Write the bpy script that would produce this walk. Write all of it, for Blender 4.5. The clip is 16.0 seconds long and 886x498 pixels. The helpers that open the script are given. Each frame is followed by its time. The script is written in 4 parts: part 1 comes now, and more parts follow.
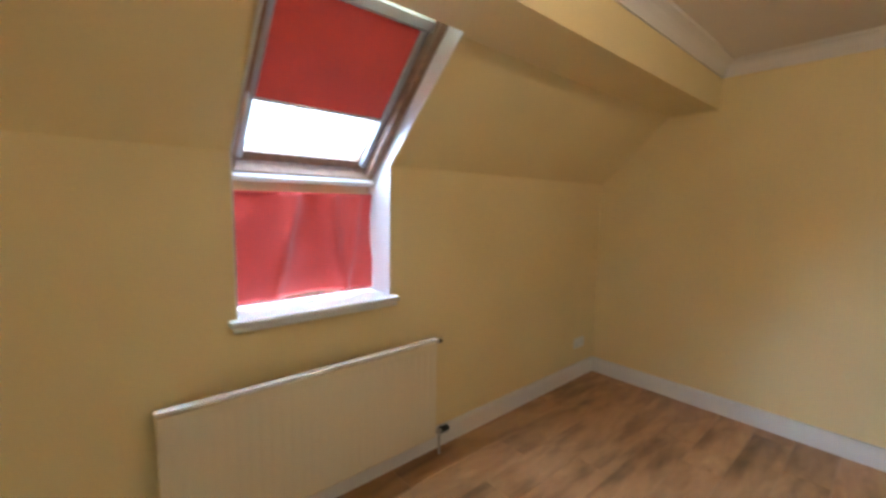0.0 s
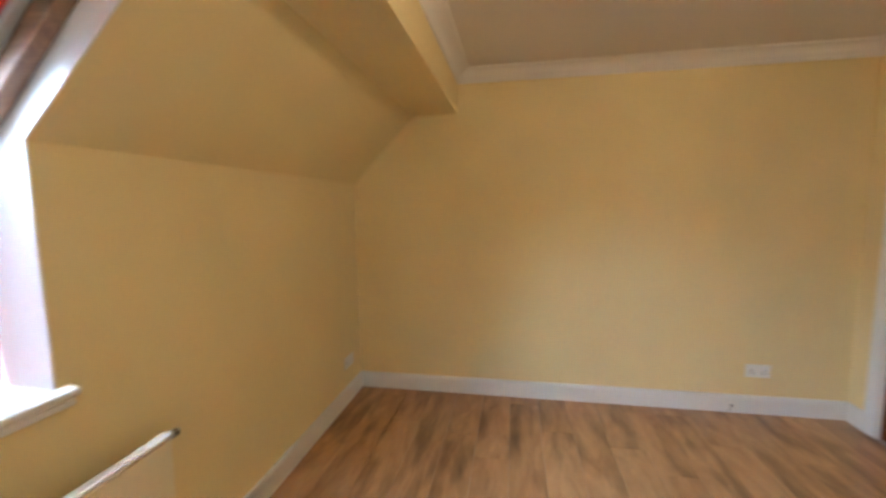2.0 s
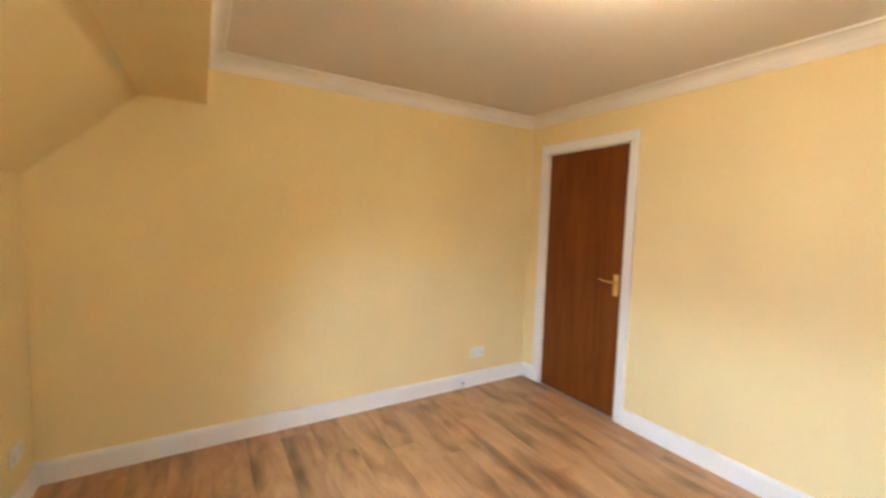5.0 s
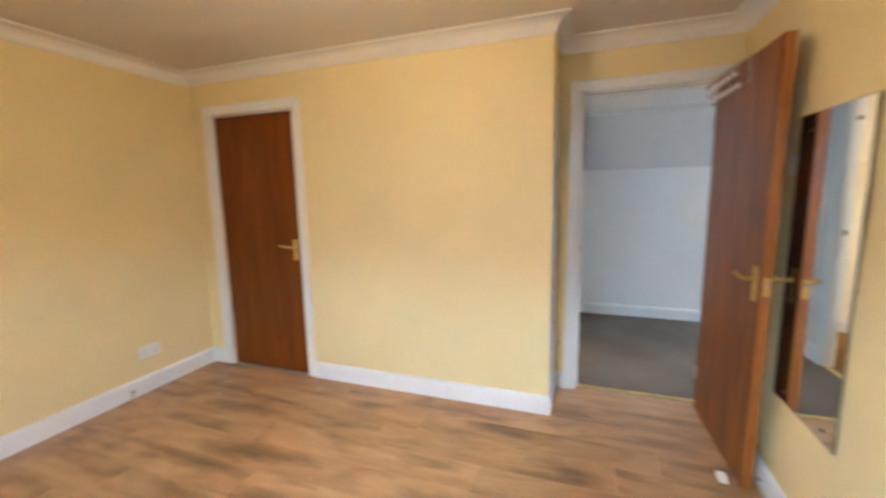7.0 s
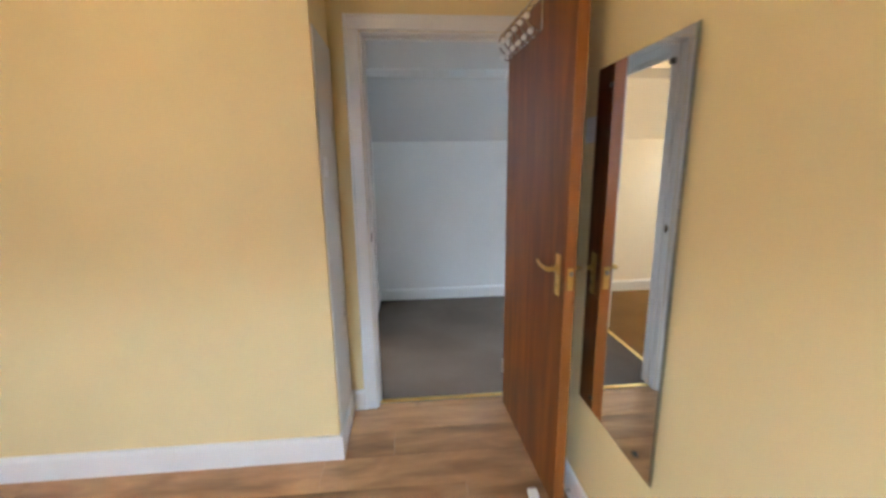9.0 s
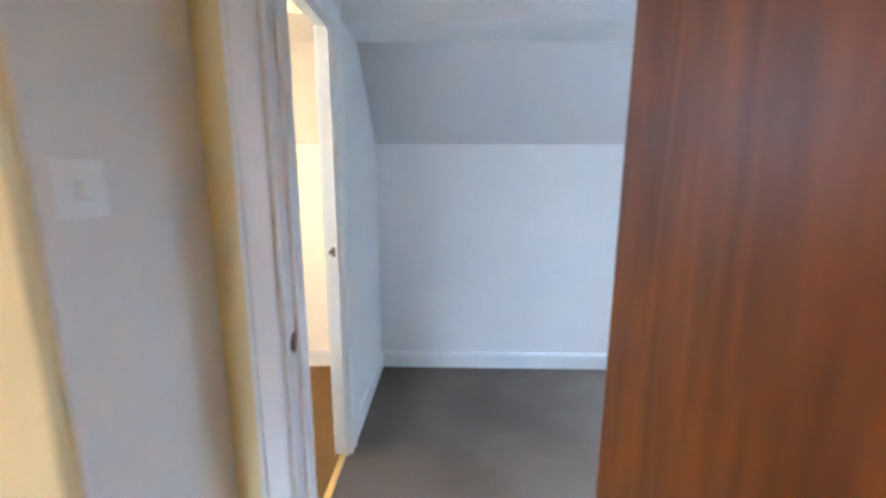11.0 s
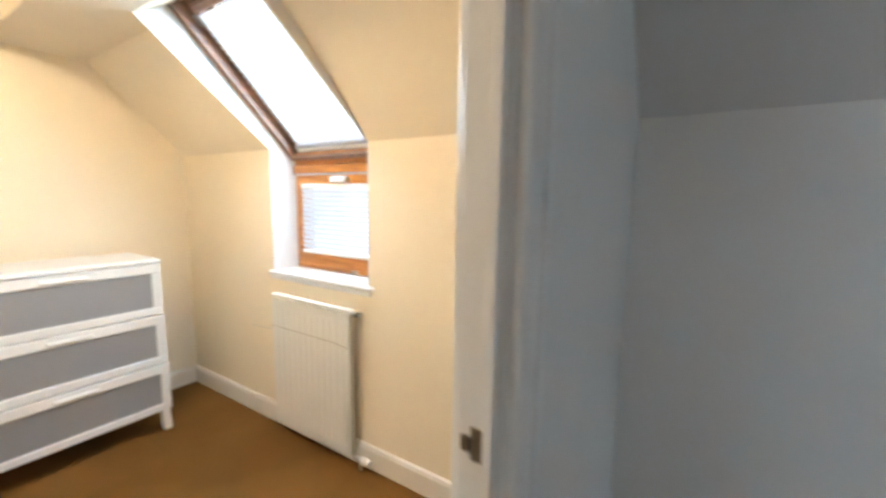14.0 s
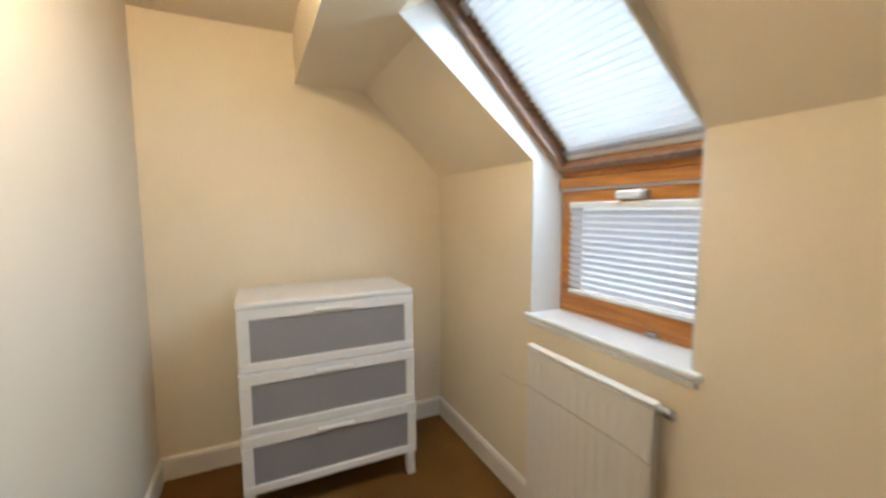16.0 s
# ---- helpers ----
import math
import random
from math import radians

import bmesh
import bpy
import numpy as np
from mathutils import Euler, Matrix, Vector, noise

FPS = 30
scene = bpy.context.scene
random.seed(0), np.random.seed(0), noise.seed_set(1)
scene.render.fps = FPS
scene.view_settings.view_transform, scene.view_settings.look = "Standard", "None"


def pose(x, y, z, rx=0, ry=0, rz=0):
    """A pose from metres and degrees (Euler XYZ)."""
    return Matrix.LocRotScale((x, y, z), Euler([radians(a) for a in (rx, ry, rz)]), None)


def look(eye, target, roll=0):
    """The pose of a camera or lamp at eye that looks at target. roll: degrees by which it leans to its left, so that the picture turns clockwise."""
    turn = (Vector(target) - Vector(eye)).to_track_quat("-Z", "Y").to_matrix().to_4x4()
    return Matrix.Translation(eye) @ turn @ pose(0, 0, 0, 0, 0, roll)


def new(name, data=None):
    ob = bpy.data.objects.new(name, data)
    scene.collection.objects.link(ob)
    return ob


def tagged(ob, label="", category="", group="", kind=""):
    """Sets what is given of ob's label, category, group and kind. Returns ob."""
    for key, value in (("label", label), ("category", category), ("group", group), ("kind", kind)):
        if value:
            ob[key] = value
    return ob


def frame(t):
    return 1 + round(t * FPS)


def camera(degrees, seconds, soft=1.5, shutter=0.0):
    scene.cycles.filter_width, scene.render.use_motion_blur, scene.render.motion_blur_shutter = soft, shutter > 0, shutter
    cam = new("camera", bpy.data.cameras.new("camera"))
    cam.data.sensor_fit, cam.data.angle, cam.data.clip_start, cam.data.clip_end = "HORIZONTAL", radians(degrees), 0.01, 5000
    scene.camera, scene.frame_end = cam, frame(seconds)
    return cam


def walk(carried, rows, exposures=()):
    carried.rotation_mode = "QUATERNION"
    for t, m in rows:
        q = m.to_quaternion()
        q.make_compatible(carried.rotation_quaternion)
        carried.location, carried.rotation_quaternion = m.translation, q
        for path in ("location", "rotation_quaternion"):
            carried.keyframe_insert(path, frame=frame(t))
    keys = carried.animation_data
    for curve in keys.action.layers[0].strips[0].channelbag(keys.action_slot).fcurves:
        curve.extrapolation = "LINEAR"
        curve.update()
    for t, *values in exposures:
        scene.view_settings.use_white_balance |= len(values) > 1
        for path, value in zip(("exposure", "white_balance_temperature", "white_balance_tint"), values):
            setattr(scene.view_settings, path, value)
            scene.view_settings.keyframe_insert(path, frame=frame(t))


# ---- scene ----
cam = camera(95.8, 16.0, 2.8, 0.7)
PATH = [
    (0, (1.654, 0.623, 1.384), (0.152, 1.925, 1.163), 1.0),
    (0.5, (1.601, 0.694, 1.357), (0.26, 2.153, 1.085), 0.7),
    (1, (1.466, 0.801, 1.358), (0.355, 2.449, 1.131), -0.4),
    (1.5, (1.379, 0.882, 1.382), (0.541, 2.678, 1.119), -0.3),
    (2, (1.173, 0.907, 1.392), (0.823, 2.865, 1.179), -0.7),
    (2.5, (1.055, 0.93, 1.46), (0.966, 2.921, 1.288), -0.6),
    (3, (0.911, 1.061, 1.455), (1.023, 3.053, 1.322), -0.7),
    (3.5, (0.841, 1.117, 1.454), (1.227, 3.075, 1.33), 0.6),
    (6, (0.73, 0.966, 1.398), (2.173, 2.33, 1.16), 0.4),
    (6.5, (0.81, 0.915, 1.41), (2.483, 1.973, 1.122), -0.3),
    (7, (0.876, 0.808, 1.39), (2.738, 1.479, 1.104), -1.1),
    (7.5, (0.972, 0.71, 1.401), (2.898, 1.152, 1.095), -1.3),
    (8, (1.086, 0.627, 1.377), (3.051, 0.791, 1.046), -0.1),
    (8.5, (1.332, 0.638, 1.362), (3.302, 0.555, 1.03), -0.1),
    (9, (1.574, 0.64, 1.362), (3.524, 0.478, 0.95), -0.8),
    (9.2, (1.706, 0.618, 1.347), (3.661, 0.51, 0.941), -0.9),
    (11.5, (3.108, 0.472, 1.385), (5.075, 0.510, 1.022), 0.2),
    (12, (3.392, 0.492, 1.362), (5.363, 0.477, 1.012), 0.2),
    (12.5, (3.618, 0.523, 1.372), (5.588, 0.614, 1.027), 0.0),
    (13, (3.829, 0.551, 1.367), (5.752, 1.016, 1.073), 1.0),
    (13.5, (4.011, 0.64, 1.341), (5.807, 1.445, 0.982), 2.0),
    (14, (4.174, 0.795, 1.338), (5.844, 1.865, 1.083), 0.9),
    (14.5, (4.314, 0.914, 1.348), (5.716, 2.316, 1.09), 0.2),
    (15, (4.458, 1.03, 1.378), (5.52, 2.717, 1.214), 1.8),
    (15.5, (4.472, 1.164, 1.361), (5.365, 2.942, 1.159), 0.7),
    (16, (4.442, 1.396, 1.368), (5.296, 3.195, 1.179), -0.3),
]
EXPOSURES = [(0, -0.70, 5650, 10), (1.5, -0.65, 5750, 10), (2, -0.4, 5950, 10), (2.5, -0.02, 6150, 10), (3.5, 0.27, 6200, 10), (6, 0.1, 6150, 10),
             (7, 0.0, 6050, 10), (8, -0.08, 6150, 10), (9, -0.25, 6050, 10), (11.5, 0.37, 5300, 10), (12, 0.33, 5300, 10), (12.5, 0.1, 5800, 10),
             (13, -0.08, 6050, 10), (13.5, -0.42, 6250, 10), (14, -0.65, 6450, 10), (14.5, -0.82, 6650, 10), (15, -1.05, 6700, 10), (15.5, -1.36, 6650, 10), (16, -1.58, 6650, 10)]
walk(cam, [(t, look(eye, target, roll)) for t, eye, target, roll in PATH], EXPOSURES)
W_NEAR, W_ROOF, E_ROOF, E_BACK, E_LOW, L_ROOF = 250.0, 6600.0, 36.0, 75.0, 15.0, 570.0

# ---- world and large lights ----
world = bpy.data.worlds.new("sky")
scene.world = world
world.use_nodes = True
wn = world.node_tree
sky = wn.nodes.new("ShaderNodeTexSky")
sky.sky_type, sky.sun_disc = 'NISHITA', False
sky.sun_elevation, sky.sun_rotation = radians(42), radians(250)
sky.dust_density = 4.0
wn.nodes["Background"].inputs[1].default_value = 0.12
wn.links.new(sky.outputs[0], wn.nodes["Background"].inputs[0])
sun = new("sun", bpy.data.lights.new("sun", 'SUN'))
sun.data.energy, sun.data.angle, sun.data.color = 0.6, radians(14), (1.0, 0.95, 0.88)
sun.matrix_world = look((-6, -2.2, 5.8), (0, 0, 0))

# ---- plan, in metres: x east, y north ----
KW, KE = 1.565, 1.582          # height of the knee walls
XE = 5.54                      # east knee wall
YN = 3.76                      # gable wall
ZC = 2.315                     # ceiling
XC = 3.28                      # cupboard wall of the bedroom
XR = 3.67                      # bedroom side of the landing door's wall
XL = 3.79                      # landing side of it
YP, YQ = 0.975, 1.031            # partition between landing and small room
YM = 1.003                     # middle of it
YS = -1.60                     # south wall of the landing
C = math.sqrt(0.5)


def slope_w(s, y, n):
    return Vector(((s - n) * C, y, KW + (s + n) * C))


def slope_e(s, y, n):
    return Vector((XE - (s - n) * C, y, KE + (s + n) * C))


def sky_lamp(name, centre, target, w, h, watts):
    lamp = new(name, bpy.data.lights.new(name, 'AREA'))
    lamp.data.shape, lamp.data.size, lamp.data.size_y = 'RECTANGLE', w, h
    lamp.data.energy, lamp.data.color = watts, (0.60, 0.80, 1.0)
    lamp.matrix_world = look(centre, target)
    return lamp


sky_lamp("sky_light", slope_w(0.28, 1.372, 0.36), slope_w(0.28, 1.372, 0), 0.66, 0.98, W_NEAR)
sky_lamp("sky_light", (-1.95, 1.375, 2.99), (-0.10, 1.375, 1.70), 7.0, 1.64, W_ROOF)
sky_lamp("sky_light", slope_e(0.288, 2.44, 0.094), slope_e(0.288, 2.44, 0), 0.588, 0.675, E_ROOF).data.spread = radians(160)
sky_lamp("sky_light", slope_e(0.28, 2.44, 0.36), slope_e(0.28, 2.44, 0), 0.66, 0.98, E_BACK)
sky_lamp("sky_light", (XE + 0.40, 2.44, 1.19), (XE, 2.44, 1.19), 1.5, 0.80, E_LOW)
sky_lamp("sky_light", slope_e(0.48, -1.29, 0.40), slope_e(0.48, -1.29, 0), 0.9, 1.2, L_ROOF).data.color = (0.62, 0.81, 1.0)

# ---- materials ----


def mat(name, rgb, rough=0.6, metal=0.0, vary=0.06, scale=3.0, grain=60.0, bump=0.05, spec=0.5):
    m = bpy.data.materials.new(name)
    m.use_nodes = True
    t = m.node_tree
    b = t.nodes["Principled BSDF"]
    b.inputs["Roughness"].default_value, b.inputs["Metallic"].default_value = rough, metal
    b.inputs["Specular IOR Level"].default_value = spec
    co = t.nodes.new("ShaderNodeTexCoord")
    big = t.nodes.new("ShaderNodeTexNoise")
    big.inputs["Scale"].default_value, big.inputs["Detail"].default_value = scale, 4
    fine = t.nodes.new("ShaderNodeTexNoise")
    fine.inputs["Scale"].default_value, fine.inputs["Detail"].default_value = grain, 3
    t.links.new(co.outputs["Object"], big.inputs["Vector"])
    t.links.new(co.outputs["Object"], fine.inputs["Vector"])
    add = t.nodes.new("ShaderNodeMath")
    add.operation = 'MULTIPLY_ADD'
    t.links.new(fine.outputs["Fac"], add.inputs[0])
    add.inputs[1].default_value = 0.4
    t.links.new(big.outputs["Fac"], add.inputs[2])
    ramp = t.nodes.new("ShaderNodeValToRGB")
    ramp.color_ramp.elements[0].position, ramp.color_ramp.elements[1].position = 0.45, 0.95
    ramp.color_ramp.elements[0].color = (*[max(0, c * (1 - vary)) for c in rgb], 1)
    ramp.color_ramp.elements[1].color = (*[min(1, c * (1 + vary)) for c in rgb], 1)
    t.links.new(add.outputs[0], ramp.inputs[0])
    t.links.new(ramp.outputs[0], b.inputs["Base Color"])
    if bump:
        bp = t.nodes.new("ShaderNodeBump")
        bp.inputs["Strength"].default_value, bp.inputs["Distance"].default_value = bump, 0.004
        t.links.new(fine.outputs["Fac"], bp.inputs["Height"])
        t.links.new(bp.outputs[0], b.inputs["Normal"])
    return m


def wood(name, dark, light, rough=0.4, along='Z', freq=14.0, stretch=0.09, per_piece=False, smudge=0.0, ring=2.0, span=(0.42, 0.82)):
    m = bpy.data.materials.new(name)
    m.use_nodes = True
    t = m.node_tree
    b = t.nodes["Principled BSDF"]
    b.inputs["Roughness"].default_value = rough
    co = t.nodes.new("ShaderNodeTexCoord")
    mp = t.nodes.new("ShaderNodeMapping")
    mp.inputs["Scale"].default_value = [stretch if a == along else 1.0 for a in 'XYZ']
    if per_piece:
        info = t.nodes.new("ShaderNodeObjectInfo")
        mul = t.nodes.new("ShaderNodeVectorMath")
        mul.operation = 'SCALE'
        mul.inputs[0].default_value = (13.0, 29.0, 7.0)
        t.links.new(info.outputs["Random"], mul.inputs["Scale"])
        off = t.nodes.new("ShaderNodeVectorMath")
        t.links.new(co.outputs["Object"], off.inputs[0])
        t.links.new(mul.outputs[0], off.inputs[1])
        t.links.new(off.outputs[0], mp.inputs["Vector"])
    else:
        t.links.new(co.outputs["Object"], mp.inputs["Vector"])
    n1 = t.nodes.new("ShaderNodeTexNoise")
    n1.inputs["Scale"].default_value, n1.inputs["Detail"].default_value, n1.inputs["Distortion"].default_value = freq, 6, ring
    n2 = t.nodes.new("ShaderNodeTexNoise")
    n2.inputs["Scale"].default_value, n2.inputs["Detail"].default_value = freq * 9, 2
    t.links.new(mp.outputs[0], n1.inputs["Vector"])
    t.links.new(mp.outputs[0], n2.inputs["Vector"])
    mix = t.nodes.new("ShaderNodeMath")
    mix.operation = 'MULTIPLY_ADD'
    mix.inputs[1].default_value = 0.22
    t.links.new(n2.outputs["Fac"], mix.inputs[0])
    t.links.new(n1.outputs["Fac"], mix.inputs[2])
    ramp = t.nodes.new("ShaderNodeValToRGB")
    ramp.color_ramp.elements[0].position, ramp.color_ramp.elements[1].position = span
    ramp.color_ramp.elements[0].color, ramp.color_ramp.elements[1].color = (*dark, 1), (*light, 1)
    t.links.new(mix.outputs[0], ramp.inputs[0])
    out = ramp.outputs[0]
    if smudge:
        n3 = t.nodes.new("ShaderNodeTexNoise")
        n3.inputs["Scale"].default_value, n3.inputs["Detail"].default_value = 7.0, 3
        mp3 = t.nodes.new("ShaderNodeMapping")
        mp3.inputs["Scale"].default_value = [0.24 if a == along else 1.0 for a in 'XYZ']
        t.links.new(mp.inputs["Vector"].links[0].from_socket, mp3.inputs["Vector"])
        t.links.new(mp3.outputs[0], n3.inputs["Vector"])
        r3 = t.nodes.new("ShaderNodeValToRGB")
        r3.color_ramp.elements[0].position, r3.color_ramp.elements[1].position = 0.50, 0.72
        r3.color_ramp.elements[0].color = (0, 0, 0, 1)
        r3.color_ramp.elements[1].color = (smudge, smudge, smudge, 1)
        t.links.new(n3.outputs["Fac"], r3.inputs[0])
        mx = t.nodes.new("ShaderNodeMix")
        mx.data_type = 'RGBA'
        t.links.new(r3.outputs[0], mx.inputs["Factor"])
        t.links.new(out, mx.inputs[6])
        mx.inputs[7].default_value = (*[c * 0.45 for c in dark], 1)
        out = mx.outputs[2]
    if per_piece:
        hsv = t.nodes.new("ShaderNodeHueSaturation")
        rng = t.nodes.new("ShaderNodeMapRange")
        rng.inputs["To Min"].default_value, rng.inputs["To Max"].default_value = 0.93, 1.07
        t.links.new(info.outputs["Random"], rng.inputs["Value"])
        t.links.new(rng.outputs[0], hsv.inputs["Value"])
        t.links.new(out, hsv.inputs["Color"])
        out = hsv.outputs[0]
    t.links.new(out, b.inputs["Base Color"])
    bp = t.nodes.new("ShaderNodeBump")
    bp.inputs["Strength"].default_value, bp.inputs["Distance"].default_value = 0.06, 0.002
    t.links.new(n2.outputs["Fac"], bp.inputs["Height"])
    t.links.new(bp.outputs[0], b.inputs["Normal"])
    return m


def cloth(name, rgb, through_rgb, share, weave=300.0, rough=0.8):
    m = mat(name, rgb, rough, 0, 0.06, 5.0, weave, 0.15)
    t = m.node_tree
    tr = t.nodes.new("ShaderNodeBsdfTranslucent")
    tr.inputs[0].default_value = (*through_rgb, 1)
    mx = t.nodes.new("ShaderNodeMixShader")
    mx.inputs[0].default_value = share
    t.links.new(t.nodes["Principled BSDF"].outputs[0], mx.inputs[1])
    t.links.new(tr.outputs[0], mx.inputs[2])
    t.links.new(mx.outputs[0], t.nodes["Material Output"].inputs[0])
    return m


def carpet_mat(name, rgb, worn):
    m = mat(name, rgb, 0.95, 0, 0.12, 2.2, 420.0, 0.9, spec=0.1)
    t = m.node_tree
    co = t.nodes["Texture Coordinate"]
    n = t.nodes.new("ShaderNodeTexNoise")
    n.inputs["Scale"].default_value, n.inputs["Detail"].default_value = 1.3, 5
    t.links.new(co.outputs["Object"], n.inputs["Vector"])
    r = t.nodes.new("ShaderNodeValToRGB")
    r.color_ramp.elements[0].position, r.color_ramp.elements[1].position = 0.40, 0.65
    t.links.new(n.outputs["Fac"], r.inputs[0])
    mx = t.nodes.new("ShaderNodeMix")
    mx.data_type = 'RGBA'
    t.links.new(r.outputs[0], mx.inputs["Factor"])
    t.links.new(t.nodes["Color Ramp"].outputs[0], mx.inputs[6])
    mx.inputs[7].default_value = (*worn, 1)
    t.links.new(mx.outputs[2], t.nodes["Principled BSDF"].inputs["Base Color"])
    return m


def lamp_glow(name, watts, radius):
    """A lit bulb: an even glow that gives off so many watts from a ball of that radius."""
    m = bpy.data.materials.new(name)
    m.use_nodes = True
    b = m.node_tree.nodes["Principled BSDF"]
    b.inputs["Base Color"].default_value = (0.9, 0.85, 0.75, 1)
    b.inputs["Emission Color"].default_value = (1.0, 0.77, 0.49, 1)
    b.inputs["Emission Strength"].default_value = watts / (4 * math.pi ** 2 * radius ** 2)
    return m


YELLOW = mat("yellow_paint", (0.805, 0.655, 0.348), 0.62, 0, 0.045, 1.6, 190, 0.10, 0.35)
CREAM = mat("cream_paint", (0.86, 0.745, 0.56), 0.6, 0, 0.04, 1.6, 190, 0.10, 0.35)
# side wall's cream, cooled to hold the bluish daylight from the window
CREAM_DAYLIT = mat("daylit_cream_paint", (0.78, 0.71, 0.60), 0.6, 0, 0.04, 1.6, 190, 0.10, 0.35)
OFF_WHITE = mat("off_white_paint", (0.72, 0.70, 0.65), 0.6, 0, 0.04, 1.6, 190, 0.10, 0.35)
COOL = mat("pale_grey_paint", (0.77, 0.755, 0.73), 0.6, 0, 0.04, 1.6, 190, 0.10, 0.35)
# landing slope: pale like the walls, greyed to carry the slope's shade
SLOPE_SHADED = mat("shaded_white_paint", (0.61, 0.595, 0.575), 0.7, 0, 0.025, 1.6, 190, 0.10, 0.35)
CEIL = mat("ceiling_paint", (0.78, 0.72, 0.66), 0.8, 0, 0.02, 1.4, 160, 0.12, 0.2)
TRIM = mat("white_gloss", (0.80, 0.79, 0.77), 0.32, 0, 0.03, 4, 90, 0.03)
TRIM_CREAM = mat("cream_white_gloss", (0.80, 0.745, 0.66), 0.35, 0, 0.03, 4, 90, 0.03)
CORNICE = mat("cornice_white", (0.80, 0.76, 0.72), 0.7, 0, 0.02, 4, 90, 0.04)
# white bedroom radiator, tinted with the yellow light bounced off the walls
RAD_BOUNCE = mat("bounce_tinted_enamel", (0.80, 0.71, 0.52), 0.35, 0, 0.02, 3, 50, 0.02)
RAD = mat("radiator_enamel", (0.80, 0.77, 0.70), 0.3, 0, 0.02, 3, 50, 0.02)
BRASS = mat("brass", (0.80, 0.58, 0.22), 0.28, 1.0, 0.08, 20, 140, 0.03)
CHROME = mat("chrome", (0.75, 0.75, 0.76), 0.15, 1.0, 0.04, 20, 140, 0.0)
STEEL = mat("dull_steel", (0.50, 0.48, 0.45), 0.35, 1.0, 0.08, 20, 140, 0.03)
TARNISH = mat("tarnished_metal", (0.16, 0.12, 0.08), 0.4, 1.0, 0.15, 20, 140, 0.05)
ALU = mat("grey_aluminium", (0.48, 0.50, 0.55), 0.42, 0.6, 0.05, 10, 120, 0.02)
PLASTIC = mat("white_plastic", (0.82, 0.81, 0.78), 0.35, 0, 0.02, 10, 120, 0.0)
BLACK = mat("black_plastic", (0.02, 0.02, 0.02), 0.4, 0, 0.1, 10, 120, 0.0)
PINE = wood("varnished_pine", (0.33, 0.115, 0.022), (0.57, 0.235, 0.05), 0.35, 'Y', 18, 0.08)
# Pine again, with the shade on the window frames put into its colour
PINE_SHADED = wood("shaded_pine", (0.16, 0.085, 0.05), (0.27, 0.15, 0.09), 0.45, 'X', 16, 0.1)
PALE_WOOD = wood("pale_transom_wood", (0.46, 0.33, 0.17), (0.60, 0.45, 0.26), 0.4, 'Y', 16, 0.08)
SAPELE = wood("sapele_veneer", (0.115, 0.026, 0.002), (0.185, 0.048, 0.004), 0.5, 'Z', 11, 0.07)
SAPELE.node_tree.nodes["Principled BSDF"].inputs["Specular IOR Level"].default_value = 0.25
SAPELE_WORN = wood("worn_sapele_veneer", (0.125, 0.033, 0.005), (0.25, 0.076, 0.010), 0.42, 'Z', 11, 0.07, smudge=0.5)
SAPELE_WORN.node_tree.nodes["Principled BSDF"].inputs["Specular IOR Level"].default_value = 0.3
SAPELE_EDGE = wood("sapele_edge", (0.22, 0.065, 0.009), (0.36, 0.118, 0.018), 0.4, 'Z', 16, 0.05)
LAMINATE = wood("oak_laminate", (0.25, 0.112, 0.040), (0.54, 0.305, 0.145), 0.28, 'Y', 6, 0.24, True, 0.92, 2.0, (0.25, 0.88))
GREY_CARPET = carpet_mat("grey_carpet", (0.100, 0.076, 0.058), (0.148, 0.114, 0.088))
BROWN_CARPET = carpet_mat("brown_carpet", (0.125, 0.060, 0.015), (0.19, 0.094, 0.025))
RED_CLOTH = cloth("red_cotton", (0.56, 0.05, 0.038), (0.85, 0.22, 0.22), 0.012)
RED_CLOTH.node_tree.nodes["Principled BSDF"].inputs["Sheen Weight"].default_value = 0.3
RED_CLOTH.node_tree.nodes["Principled BSDF"].inputs["Sheen Roughness"].default_value = 0.45
RED_BLIND = cloth("red_blind_fabric", (0.55, 0.05, 0.035), (0.75, 0.10, 0.09), 0.003, 500)
WHITE_BLIND = cloth("white_blind_fabric", (0.85, 0.85, 0.85), (0.95, 0.95, 0.95), 0.6, 300)
SLAT = cloth("white_slat", (0.82, 0.83, 0.86), (0.8, 0.85, 0.95), 0.30, 80, 0.4)
WHITE_WOOD = mat("white_foil", (0.77, 0.74, 0.70), 0.35, 0, 0.015, 5, 70, 0.02)
STRAND = mat("pale_cord", (0.62, 0.56, 0.46), 0.6, 0, 0.1, 30, 200, 0.05)
FROST = mat("frosted_plastic", (0.26, 0.255, 0.26), 0.32, 0, 0.05, 4, 90, 0.02)
BULB_ROOM = lamp_glow("warm_bulb", 33.0, 0.035)
BULB_SMALL = lamp_glow("warm_bulb_small_room", 84.0, 0.035)
CORE = mat("plain_masonry", (0.35, 0.33, 0.31), 0.9, 0, 0.1, 3, 60, 0.2)

GLASS = bpy.data.materials.new("glass")
GLASS.use_nodes = True
g = GLASS.node_tree.nodes["Principled BSDF"]
g.inputs["Transmission Weight"].default_value, g.inputs["Roughness"].default_value, g.inputs["IOR"].default_value = 1.0, 0.0, 1.45
MIRROR = bpy.data.materials.new("mirror_silver")
MIRROR.use_nodes = True
g = MIRROR.node_tree.nodes["Principled BSDF"]
g.inputs["Base Color"].default_value = (0.88, 0.90, 0.89, 1)
g.inputs["Metallic"].default_value, g.inputs["Roughness"].default_value = 1.0, 0.01

# ---- builders ----
BASE = {}


